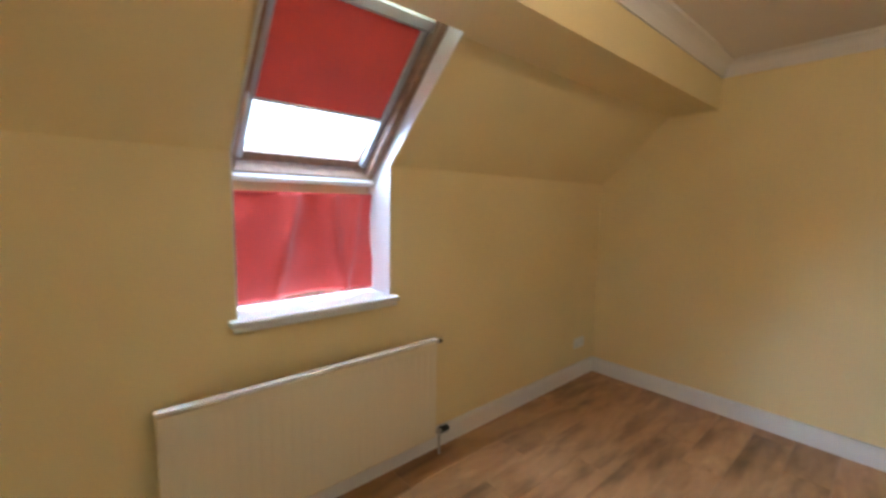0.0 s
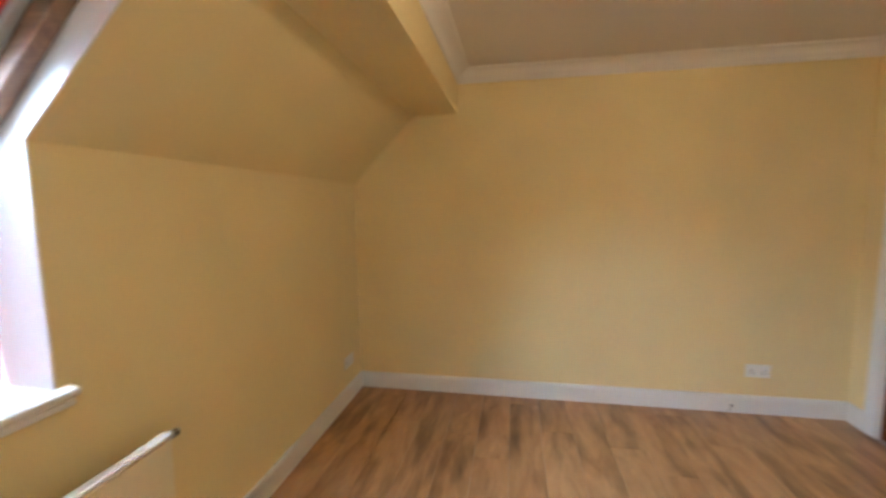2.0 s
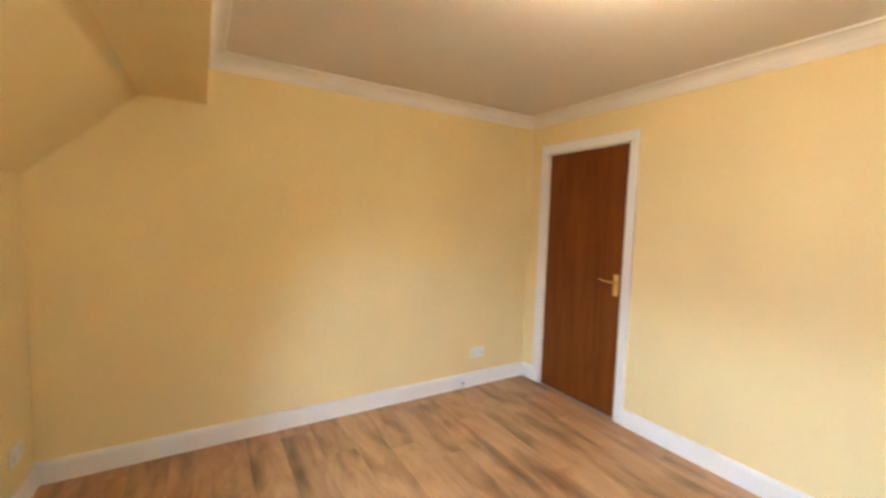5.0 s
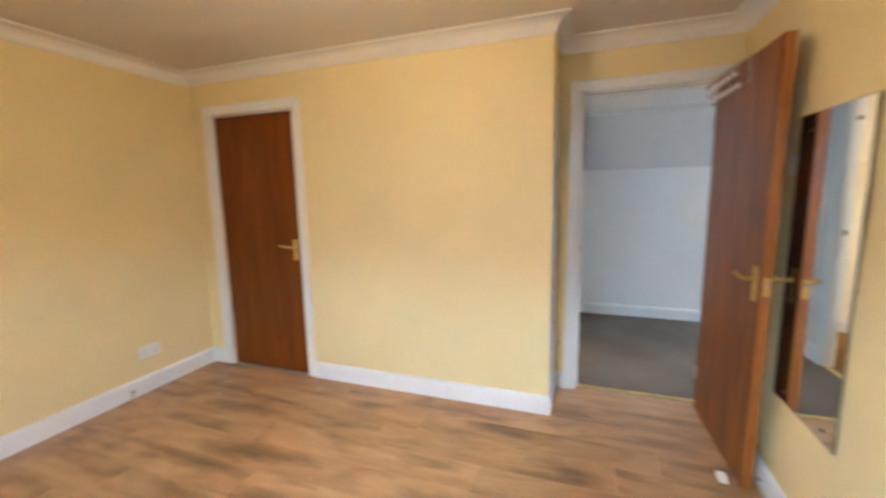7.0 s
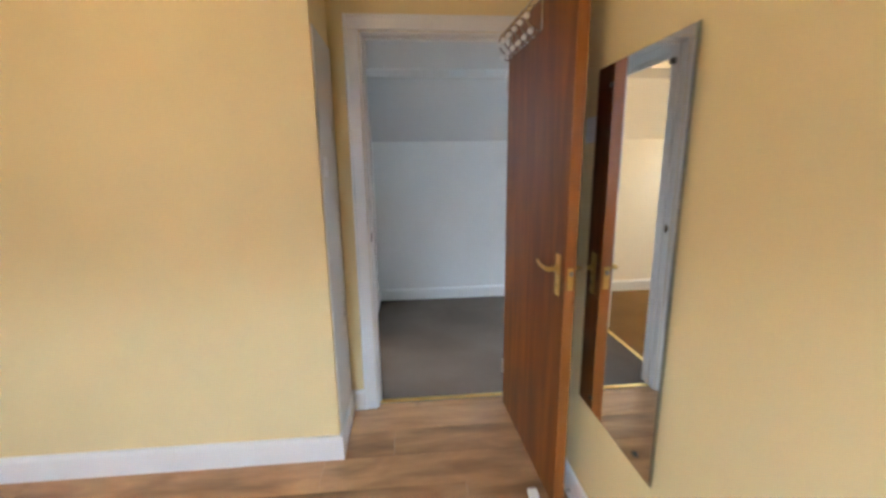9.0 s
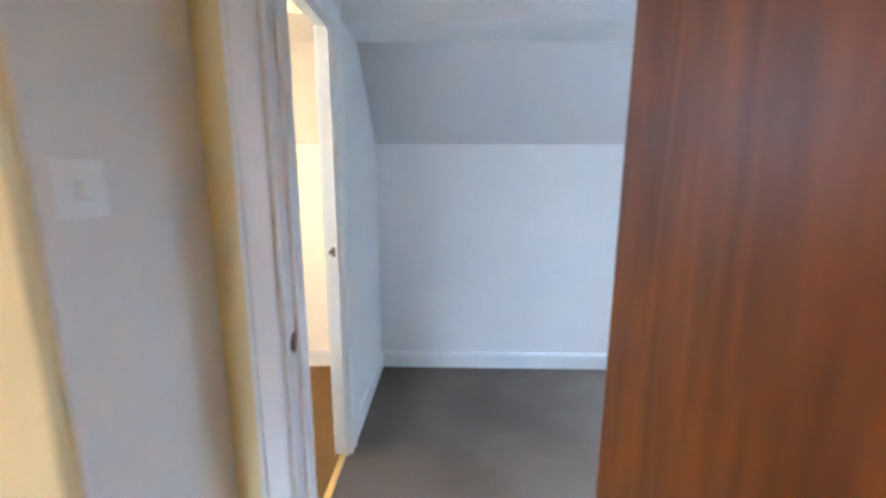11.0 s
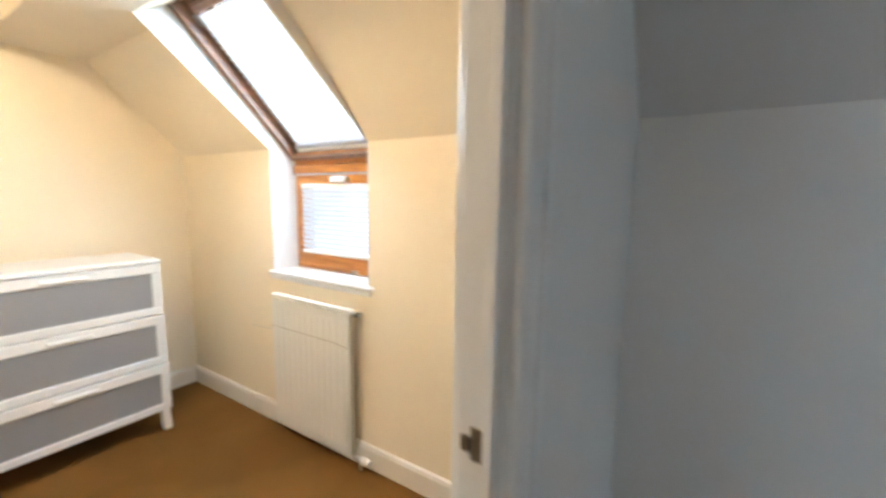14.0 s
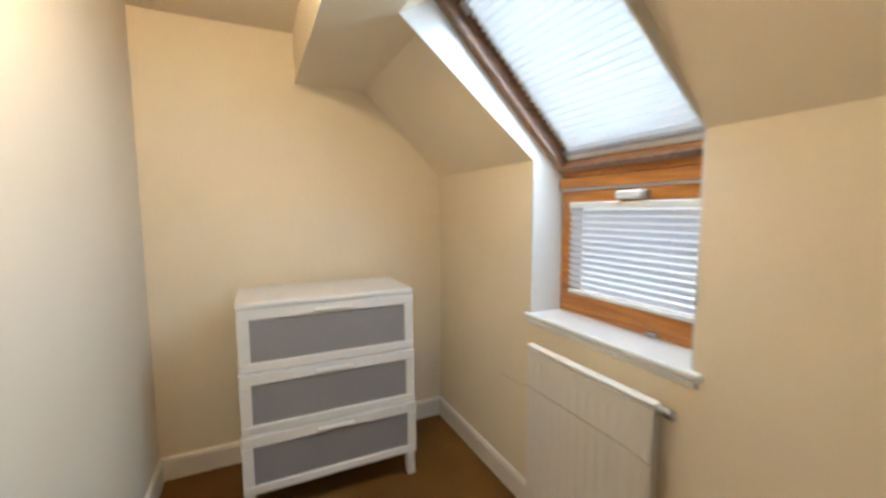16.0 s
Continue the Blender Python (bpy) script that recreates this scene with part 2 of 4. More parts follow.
def thing(name, label, category, base=(0, 0, 0), turn=0.0, kind="", group=""):
    ob = new(name)
    ob.empty_display_size = 0.05
    ob.location, ob.rotation_euler = base, (0, 0, radians(turn))
    BASE[ob] = Vector((0, 0, 0)) if turn else Vector(base)
    return tagged(ob, label, category, group, kind)


def part(name, bm, material, parent=None, label="", smooth=False):
    bmesh.ops.recalc_face_normals(bm, faces=bm.faces)
    shift = BASE.get(parent, Vector((0, 0, 0)))
    if parent is not None and shift.length > 0:
        bmesh.ops.translate(bm, verts=bm.verts, vec=-shift)
    me = bpy.data.meshes.new(name)
    if smooth:
        for f in bm.faces:
            f.smooth = True
    bm.to_mesh(me)
    bm.free()
    me.materials.append(material)
    ob = new(name, me)
    if parent is not None:
        ob.parent = parent
        BASE[ob] = shift
    if label:
        ob["label"] = label
    return ob


def setting(name, bm, material, label, category):
    return tagged(part(name, bm, material), label, category, "", "structure")


def box(x0, x1, y0, y1, z0, z1, bevel=0.0, bm=None, seg=1):
    b = bmesh.new()
    bmesh.ops.create_cube(b, size=1)
    for v in b.verts:
        v.co = Vector(((x0, x1)[v.co.x > 0], (y0, y1)[v.co.y > 0], (z0, z1)[v.co.z > 0]))
    if bevel:
        bmesh.ops.bevel(b, geom=b.edges[:], offset=bevel, segments=seg, affect='EDGES', profile=0.5)
    return merge(b, bm)


def merge(b, bm):
    if bm is None:
        return b
    me = bpy.data.meshes.new("tmp")
    b.to_mesh(me)
    b.free()
    bm.from_mesh(me)
    bpy.data.meshes.remove(me)
    return bm


def mapped(fn, s0, s1, y0, y1, n0, n1, bevel=0.0, bm=None):
    b = box(s0, s1, y0, y1, n0, n1, bevel)
    for v in b.verts:
        v.co = fn(*v.co)
    return merge(b, bm)


def prism(poly, y0, y1, bm=None, axis='y'):
    """A polygon in the x-z plane, drawn out along y (or one in the x-y plane, drawn out along z)."""
    b = bmesh.new()
    put = (lambda p, a: (p[0], a, p[1])) if axis == 'y' else (lambda p, a: (p[0], p[1], a))
    lo = [b.verts.new(put(p, y0)) for p in poly]
    hi = [b.verts.new(put(p, y1)) for p in poly]
    b.faces.new(lo)
    b.faces.new(hi[::-1])
    for i in range(len(poly)):
        j = (i + 1) % len(poly)
        b.faces.new((lo[j], lo[i], hi[i], hi[j]))
    return merge(b, bm)


def rod(p0, p1, r, bm=None, seg=10, r2=None):
    p0, p1 = Vector(p0), Vector(p1)
    b = bmesh.new()
    bmesh.ops.create_cone(b, cap_ends=True, segments=seg, radius1=r, radius2=r if r2 is None else r2, depth=(p1 - p0).length)
    m = Matrix.Translation((p0 + p1) / 2) @ (p1 - p0).to_track_quat('Z', 'Y').to_matrix().to_4x4()
    bmesh.ops.transform(b, matrix=m, verts=b.verts)
    return merge(b, bm)


def tube(points, r, bm=None, seg=8):
    b = bmesh.new() if bm is None else bm
    for i in range(len(points) - 1):
        rod(points[i], points[i + 1], r, b, seg)
    return b


def sweep(path, profile, closed=False, z=0.0):
    """A profile of (inward, up) drawn along a path in the plan, with mitred corners; inward is to the path's left."""
    b = bmesh.new()
    n = len(path)
    rings = []
    for i, p in enumerate(path):
        p = Vector(p)
        before = (p - Vector(path[i - 1])).normalized() if (closed or i > 0) else None
        after = (Vector(path[(i + 1) % n]) - p).normalized() if (closed or i < n - 1) else None
        before, after = before or after, after or before
        na, nb = Vector((-before.y, before.x)), Vector((-after.y, after.x))
        mitre = (na + nb) / (1 + na.dot(nb))
        rings.append([b.verts.new((p.x + mitre.x * u, p.y + mitre.y * u, z + h)) for u, h in profile])
    k = len(profile)
    for i in range(n if closed else n - 1):
        a, c = rings[i], rings[(i + 1) % n]
        for j in range(k):
            b.faces.new((a[j], a[(j + 1) % k], c[(j + 1) % k], c[j]))
    if not closed:
        b.faces.new(rings[0][::-1])
        b.faces.new(rings[-1])
    return b


# ---- large structure ----
OUT = 0.30


def side(fn_x, k, openings, wall_name, slope_name, wall_mat, slope_mat, words, y0, y1, zb, d_beam0, d_beam1):
    """A knee wall, the slope over it and the boxed beam, with openings (y0, y1, sill, soffit cut, foot)."""
    def poly(p):
        return [(fn_x(d), z) for d, z in p]
    wall_full = poly([(0, 0), (0, k), (-OUT, k), (-OUT, 0)])
    top = k + d_beam0 + OUT
    slope_full = poly([(0, k), (d_beam0, zb), (d_beam0, top), (-OUT, k)])
    beam = bmesh.new()
    wall, slope = bmesh.new(), bmesh.new()
    at = y0
    for a, b_, sill, cut, foot in sorted(openings):
        prism(wall_full, at, a, wall)
        prism(slope_full, at, a, slope)
        prism(poly([(d_beam0, zb), (d_beam1, zb), (d_beam1, ZC), (d_beam0, ZC)]), at, a, beam)
        if sill:
            prism(poly([(0, 0), (0, sill), (-OUT, sill), (-OUT, 0)]), a, b_, wall)
        else:
            prism(wall_full, a, b_, wall)
            prism(poly([(0, k), (foot, k + foot), (foot - 0.10, k + foot + 0.10), (-OUT, k)]), a, b_, slope)
        head = [(cut, zb), (cut, top), (d_beam0, top), (0.34, k + 0.34 + OUT), (0.42, k + 0.42 + 0.17)]
        if cut <= d_beam0:
            head = [(cut, zb), (d_beam0 + 0.001, zb + 0.001), (d_beam0, top), (0.34, k + 0.34 + OUT), (0.42, k + 0.42 + 0.17)]
        prism(poly(head), a, b_, slope)
        c2 = max(cut, d_beam0)
        prism(poly([(c2, zb), (d_beam1, zb), (d_beam1, ZC), (c2, ZC)]), a, b_, beam)
        at = b_
    prism(wall_full, at, y1, wall)
    prism(slope_full, at, y1, slope)
    prism(poly([(d_beam0, zb), (d_beam1, zb), (d_beam1, ZC), (d_beam0, ZC)]), at, y1, beam)
    setting(wall_name, wall, wall_mat, "%s knee wall under the sloping ceiling" % words, "wall")
    setting(slope_name, slope, slope_mat, "%s sloping attic ceiling" % words, "ceiling")
    setting("beam_box", beam, wall_mat, "%s boxed-in beam along the sloping ceiling" % words, "beam")


W_Y0, W_Y1 = 1.008, 1.714
E_Y0, E_Y1 = 2.075, 2.805
S_Y0, S_Y1 = -1.55, -1.04
ZBW, ZBE = 2.030, 2.062
side(lambda d: d, KW, [(W_Y0, W_Y1, 0.905, 0.50, 0)], "wall_west", "ceiling_slope_west", YELLOW, YELLOW, "matt yellow painted", -0.12, YN, ZBW, ZBW - KW, 0.78)
side(lambda d: XE - d, KE, [(E_Y0, E_Y1, 0.89, 0.60, 0)], "wall_east", "ceiling_slope_east", CREAM, CREAM, "cream painted", YM, YN, ZBE, ZBE - KE, 0.86)
side(lambda d: XE - d, KE, [(S_Y0, S_Y1, None, 0.60, 0.090)], "wall_east_landing", "ceiling_slope_landing", COOL, SLOPE_SHADED, "pale grey painted", YS - 0.12, YM, ZBE, ZBE - KE, 0.77)

gable_w = [(-OUT, 0), (3.62, 0), (3.62, 2.40), (0.535, 2.40), (-OUT, KW)]
gable_e = [(3.62, 0), (XE + OUT, 0), (XE + OUT, KE), (5.02, 2.40), (3.62, 2.40)]
setting("wall_north", prism(gable_w, YN, YN + 0.14), YELLOW, "plain yellow painted end wall of the bedroom", "wall")
setting("wall_north_small_room", prism(gable_e, YN, YN + 0.14), CREAM, "plain cream painted end wall behind the chest", "wall")
setting("wall_south", prism([(0, 0), (XR, 0), (XR, ZC), (0.78, ZC), (0.78, ZBW), (ZBW - KW, ZBW), (0, KW)], -0.12, 0), YELLOW, "yellow painted wall with a long mirror", "wall")
setting("wall_south_landing", prism([(XL, 0), (XE, 0), (XE, KE), (XE - 0.48, ZBE), (XE - 0.77, ZBE), (XE - 0.77, ZC), (XL, ZC)], YS - 0.12, YS), COOL, "pale grey painted end wall of the landing", "wall")

DH = 1.985
CD0, CD1 = 2.79, 3.54      # cupboard door
LD0, LD1 = 0.060, 0.852    # landing door
RD0, RD1 = 3.93, 4.592     # small room's doorway
b = box(XC, XC + 0.1, 1.0, CD0, 0, ZC)
box(XC, XC + 0.1, CD0, CD1, DH, ZC, bm=b)
box(XC, XC + 0.1, CD1, YN, 0, ZC, bm=b)
box(XC + 0.1, XR, 1.0, 1.1, 0, ZC, bm=b)
setting("wall_east_bedroom", b, YELLOW, "yellow painted wall with a cupboard door and a recess beside it", "wall")
b = box(XR, 3.73, -0.12, LD0, 0, ZC)
box(XR, 3.73, LD0, LD1, DH, ZC, bm=b)
box(XR, 3.73, LD1, 1.1, 0, ZC, bm=b)
setting("wall_return", box(XC + 0.025, XR - 0.004, 0.993, 1.0, 0.0, 1.905, 0.002), OFF_WHITE, "off-white painted board lining the return wall beside the door", "wall")
setting("wall_recess", b, YELLOW, "yellow painted wall round the landing door", "wall")
b = box(3.73, XL, YS - 0.12, LD0, 0, ZC)
box(3.73, XL, LD0, LD1, DH, ZC, bm=b)
box(3.73, XL, LD1, YP, 0, ZC, bm=b)
setting("wall_west_landing", b, COOL, "pale grey painted landing wall with the bedroom door", "wall")
b = box(3.73, RD0, YP, YM, 0, ZC)
box(RD0, RD1, YP, YM, DH, ZC, bm=b)
lean = [(RD1, 0), (XE, 0), (XE, KE), (XE - (ZBE - KE), ZBE), (XE - 0.77, ZBE), (XE - 0.77, ZC), (RD1, ZC)]
prism(lean, YP, YM, b)
setting("wall_partition", b, COOL, "pale grey painted partition beside the small room's doorway", "wall")
b = box(3.86, RD0, YM, YQ, 0, ZC)
box(RD0, RD1, YM, YQ, DH, ZC, bm=b)
prism(lean, YM, YQ, b)
setting("wall_south_small_room", b, CREAM, "cream painted wall round the small room's doorway", "wall")
setting("wall_west_small_room", box(3.86, 3.96, YQ, YN, 0, ZC), CREAM_DAYLIT, "cream painted side wall of the small room, cool daylight in its colour", "wall")
setting("wall_cupboard_back", box(3.73, 3.86, YQ, YN, 0, ZC), CORE, "plain wall closing the cupboard", "wall")

setting("ceiling", box(0.48, XL - 0.06, -0.12, YN, ZC, 2.40), CEIL, "flat white bedroom ceiling with a coved edge", "ceiling")
setting("ceiling_landing", box(XL - 0.06, XE - 0.48, YS - 0.12, YM, ZC, 2.40), COOL, "flat pale landing ceiling", "ceiling")
setting("ceiling_small_room", box(XL - 0.06, XE - 0.48, YM, YN, ZC, 2.40), CREAM, "flat cream ceiling of the small room", "ceiling")

floor = setting("floor", box(-0.05, XR + 0.06, -0.05, YN + 0.05, -0.20, -0.008), CORE, "oak-coloured laminate plank floor of the bedroom", "floor")
setting("floor_landing", box(XR + 0.06, XE + 0.05, YS - 0.05, YM, -0.20, 0.004), GREY_CARPET, "worn grey-brown cut-pile carpet on the landing", "carpet")
setting("floor_small_room", box(XR + 0.06, XE + 0.05, YM, YN + 0.05, -0.20, 0.004), BROWN_CARPET, "golden brown carpet of the small room", "carpet")

HAZE = bpy.data.materials.new("bright_overcast_sky")
HAZE.use_nodes = True
hz = HAZE.node_tree.nodes["Principled BSDF"]
hz.inputs["Base Color"].default_value = (0.8, 0.85, 0.9, 1)
hz.inputs["Emission Color"].default_value, hz.inputs["Emission Strength"].default_value = (0.86, 0.93, 1.0, 1), 3.0
setting("backdrop", box(-60.2, -60, -60, 60, -20, 60), HAZE, "plain bright overcast sky beyond the bedroom window", "sky")
setting("backdrop_east", box(60, 60.2, -60, 60, -20, 60), HAZE, "plain bright overcast sky beyond the small room", "sky")

# skirting and coving
SKIRT = [(0, 0), (0.018, 0), (0.018, 0.100), (0.012, 0.116), (0.004, 0.120), (0, 0.120)]
AW = 0.072


def skirting(path, words, paint=TRIM):
    setting("baseboard", sweep(path, SKIRT), paint, words, "skirting")


skirting([(XC, CD1 + AW), (XC, YN), (0, YN), (0, 0), (XR - 0.04, 0)], "white gloss skirting board along yellow walls")
skirting([(XR, LD1 + AW), (XR, 1.0), (XC, 1.0), (XC, CD0 - AW)], "white gloss skirting board round the recess corner")
skirting([(RD1 + AW, YP), (XE, YP)][::-1], "white skirting board along the partition")
skirting([(XE, YP - 0.018), (XE, YS), (XL, YS), (XL, LD0 - AW)][::-1], "white skirting board round the grey landing")
skirting([(RD1 + AW, YQ), (XE, YQ), (XE, YN), (3.96, YN), (3.96, YQ)], "cream-white skirting board round the cream small room", TRIM_CREAM)
cove = [(0, 0), (0, -0.085), (0.010, -0.085), (0.014, -0.076)] + [(0.080 - 0.062 * math.cos(a), -0.072 + 0.060 * math.sin(a)) for a in [radians(x) for x in range(5, 90, 17)]] + [(0.082, -0.010), (0.088, 0)]
cove = [(u, h - 0.001) for u, h in cove]
setting("trim", sweep([(0.78, 0), (XR, 0), (XR, 1.0), (XC, 1.0), (XC, YN), (0.78, YN)], cove, True, ZC), CORNICE, "white plaster coving round the bedroom ceiling", "coving")


def casing(name, axis, plane, a0, a1, out, label, low=AW):
    """Architrave round a doorway on one face of a wall: moulded boards 18 mm proud."""
    t = thing(name, label, "architrave", (plane, a0, 0) if axis == 'x' else (a0, plane, 0), kind="structure")
    p0, p1 = sorted((plane, plane + out * 0.018))
    q0, q1 = sorted((plane, plane + out * 0.024))

    def put(u0, u1, z0, z1, lo, hi, nm):
        bm = box(lo, hi, u0, u1, z0, z1, 0.004) if axis == 'x' else box(u0, u1, lo, hi, z0, z1, 0.004)
        return part(nm, bm, TRIM, t)
    put(a0 - low, a0 - 0.004, 0.0, DH + 0.004, p0, p1, "side_board")
    put(a1 + 0.004, a1 + AW, 0.0, DH + 0.004, p0, p1, "side_board")
    put(a0 - low, a1 + AW, DH + 0.004, DH + AW, p0, p1, "head_board")
    put(a0 - low - 0.001, a0 - low + 0.014, 0.0, DH + AW + 0.001, q0, q1, "back_band")
    put(a1 + AW - 0.014, a1 + AW + 0.001, 0.0, DH + AW + 0.001, q0, q1, "back_band")
    put(a0 - low + 0.015, a1 + AW - 0.015, DH + AW - 0.014, DH + AW + 0.001, q0, q1, "back_band")


def lining(name, axis, lo, hi, a0, a1, stop, label):
    """Door lining: boards in the thickness of the wall, with a stop bead."""
    t = thing(name, label, "door frame", (lo, a0, 0) if axis == 'x' else (a0, lo, 0), kind="structure")

    def put(u0, u1, z0, z1, l, h, nm):
        bm = box(l, h, u0, u1, z0, z1, 0.002) if axis == 'x' else box(u0, u1, l, h, z0, z1, 0.002)
        return part(nm, bm, TRIM, t)
    e = 0.003
    put(a0 - e, a0 + 0.006, 0.0, DH, lo - e, hi + e, "jamb")
    put(a1 - 0.006, a1 + e, 0.0, DH, lo - e, hi + e, "jamb")
    put(a0 + 0.006, a1 - 0.006, DH - 0.006, DH + e, lo - e, hi + e, "head")
    s0, s1 = stop
    put(a0 + 0.006, a0 + 0.018, 0.0, DH - 0.018, s0, s1, "stop_bead")
    put(a1 - 0.018, a1 - 0.006, 0.0, DH - 0.018, s0, s1, "stop_bead")
    put(a0 + 0.006, a1 - 0.006, DH - 0.018, DH - 0.006, s0, s1, "stop_bead")
    return t


casing("trim_cupboard_door", 'x', XC, CD0, CD1, -1, "white painted architrave round the cupboard door")
lining("frame_cupboard_door", 'x', XC, XC + 0.1, CD0, CD1, (XC + 0.052, XC + 0.075), "white painted lining of the cupboard doorway")
casing("trim_landing_door", 'x', XR, LD0, LD1, -1, "white painted architrave round the landing door", 0.050)
casing("trim_landing_side", 'x', XL, LD0, LD1, 1, "white painted architrave on the landing side")
ld_frame = lining("frame_landing_door", 'x', XR, XL, LD0, LD1, (XR + 0.045, XR + 0.07), "white painted door lining with a strike plate")
casing("trim_small_room_door", 'y', YP, RD0, RD1, -1, "white painted architrave round the small room's doorway")
casing("trim_small_room_inside", 'y', YQ, RD0, RD1, 1, "white painted architrave inside the small room")
rd_frame = lining("frame_small_room_door", 'y', YP, YQ, RD0, RD1, (YP + 0.004, YP + 0.018), "white painted door post with a steel strike plate")


def strike(parent, x, y, z, axis):
    b = bmesh.new()
    if axis == 'y':
        box(x - 0.011, x + 0.009, y - 0.003, y, z - 0.024, z + 0.024, 0.001, b)
        box(x - 0.022, x - 0.011, y - 0.006, y - 0.001, z - 0.011, z + 0.011, 0.001, b)
    else:
        box(x - 0.003, x, y - 0.008, y + 0.008, z - 0.022, z + 0.022, 0.001, b)
        box(x - 0.007, x - 0.001, y + 0.008, y + 0.020, z - 0.010, z + 0.010, 0.001, b)
    part("strike_plate", b, TARNISH, parent, "tarnished dark strike plate")


strike(ld_frame, XR + 0.03, LD1 - 0.006, 0.99, 'y')
strike(rd_frame, RD1 - 0.006, YP + 0.030, 1.035, 'x')
for name, x0, x1, y0, y1, words in (("threshold_strip", XR + 0.03, XR + 0.062, LD0 + 0.006, LD1 - 0.006, "thin brass threshold strip between laminate and carpet"),
                                    ("threshold_strip", RD0 + 0.006, RD1 - 0.006, 0.985, 1.017, "thin brass threshold strip between two carpets")):
    b = box(x0, x1, y0, y1, 0.004, 0.010, 0.0025)
    setting(name, b, BRASS, words, "threshold")


# ---- windows ----
def bars(fn, s0, s1, y0, y1, n0, n1, w, parent, name, material, bottom=None):
    wb = w if bottom is None else bottom
    b = mapped(fn, s0, s0 + wb, y0, y1, n0, n1, 0.003)
    mapped(fn, s1 - w, s1, y0, y1, n0, n1, 0.003, b)
    mapped(fn, s0 + wb, s1 - w, y0, y0 + w, n0, n1, 0.003, b)
    mapped(fn, s0 + wb, s1 - w, y1 - w, y1, n0, n1, 0.003, b)
    return part(name, b, material, parent)


def pane(fn, s0, s1, y0, y1, n, parent):
    ob = part("pane", mapped(fn, s0, s1, y0, y1, n, n + 0.006), GLASS, parent)
    ob.visible_shadow = False
    return ob


def upright(x_of):
    return lambda s, y, n: Vector((x_of(n), y, s))


up_w = upright(lambda n: -0.205 - n)
up_e = upright(lambda n: XE + 0.16 + n)


def reveal(parent, fn_x, k, y, sill, zb, cut, depth, flip):
    poly = [(0.001, sill), (0.001, k), (cut - 0.001, zb + 0.001), (0.415, k + 0.42 + 0.165), (-depth - 0.02, k - depth + 0.15), (-depth - 0.02, sill)]
    b = prism([(fn_x(d), z) for d, z in poly], min(y, y + flip * 0.007), max(y, y + flip * 0.007))
    part("reveal_lining", b, TRIM, parent, "white painted window reveal")


def sill_board(parent, x_in, x_out, y0, y1, z, k=1):
    lo, hi = sorted((x_in, x_out))
    part("window_sill", box(lo, hi, y0, y1, z, z + 0.025, 0.008, seg=3), TRIM, parent, "white gloss window board")
    a, c = sorted((x_in - k * 0.006, x_in - k * 0.020))
    part("apron_mould", box(a, c, y0 + 0.012, y1 - 0.012, z - 0.022, z, 0.004), TRIM, parent)


# bedroom: roof window above a low upright window
win = thing("window_1", "timber roof window over a low window with white reveals", "window", (-0.1, 1.375, 0.905), kind="structure")
for y, f in ((W_Y0, 1), (W_Y1, -1)):
    reveal(win, lambda d: d, KW, y, 0.93, ZBW, 0.50, 0.21, f)
sill_board(win, 0.045, -0.215, W_Y0 - 0.03, W_Y1 + 0.03, 0.905)
bars(up_w, 0.93, 1.50, W_Y0 + 0.007, W_Y1 - 0.007, 0.0, 0.07, 0.045, win, "window_frame", PINE_SHADED, 0.035)
part("transom", mapped(up_w, 1.418, 1.505, W_Y0 + 0.008, W_Y1 - 0.008, -0.02, -0.001, 0.004), PALE_WOOD, win, "pale varnished timber transom")
pane(up_w, 0.965, 1.455, W_Y0 + 0.052, W_Y1 - 0.052, 0.035, win)
bars(slope_w, -0.175, 0.76, W_Y0 + 0.007, W_Y1 - 0.007, 0.065, 0.21, 0.042, win, "roof_frame", PINE_SHADED, 0.03)
sash = bars(slope_w, -0.140, 0.722, W_Y0 + 0.043, W_Y1 - 0.043, 0.13, 0.19, 0.045, win, "roof_sash", PINE_SHADED)
part("ledge", mapped(slope_w, -0.178, -0.150, W_Y0 + 0.008, W_Y1 - 0.008, 0.035, 0.064, 0.005), TRIM, win, "white ledge under the roof window")
pane(slope_w, -0.095, 0.677, W_Y0 + 0.088, W_Y1 - 0.088, 0.165, win)
part("flashing", mapped(slope_w, 0.76, 0.80, W_Y0 + 0.007, W_Y1 - 0.007, 0.10, 0.21), PINE_SHADED, win)

bl = thing("roller_blind", "red roller blind half drawn over the roof window", "blind", slope_w(0.67, 1.375, 0.11))
part("head_box", mapped(slope_w, 0.595, 0.655, W_Y0 + 0.05, W_Y1 - 0.05, 0.080, 0.128, 0.012), ALU, bl, "grey aluminium head box")
for y in (W_Y0 + 0.052, W_Y1 - 0.080):
    part("side_rail", mapped(slope_w, -0.115, 0.600, y, y + 0.030, 0.105, 0.129, 0.004), ALU, bl, "grey aluminium side rail")
part("fabric", mapped(slope_w, 0.168, 0.610, W_Y0 + 0.075, W_Y1 - 0.075, 0.116, 0.119), RED_BLIND, bl, "red blind fabric")
part("bottom_bar", mapped(slope_w, 0.154, 0.170, W_Y0 + 0.072, W_Y1 - 0.072, 0.111, 0.123, 0.004), ALU, bl)
part("knob", rod(slope_w(0.625, W_Y1 - 0.045, 0.10), slope_w(0.60, W_Y1 - 0.045, 0.10), 0.012), PLASTIC, bl, "white plastic end knob")

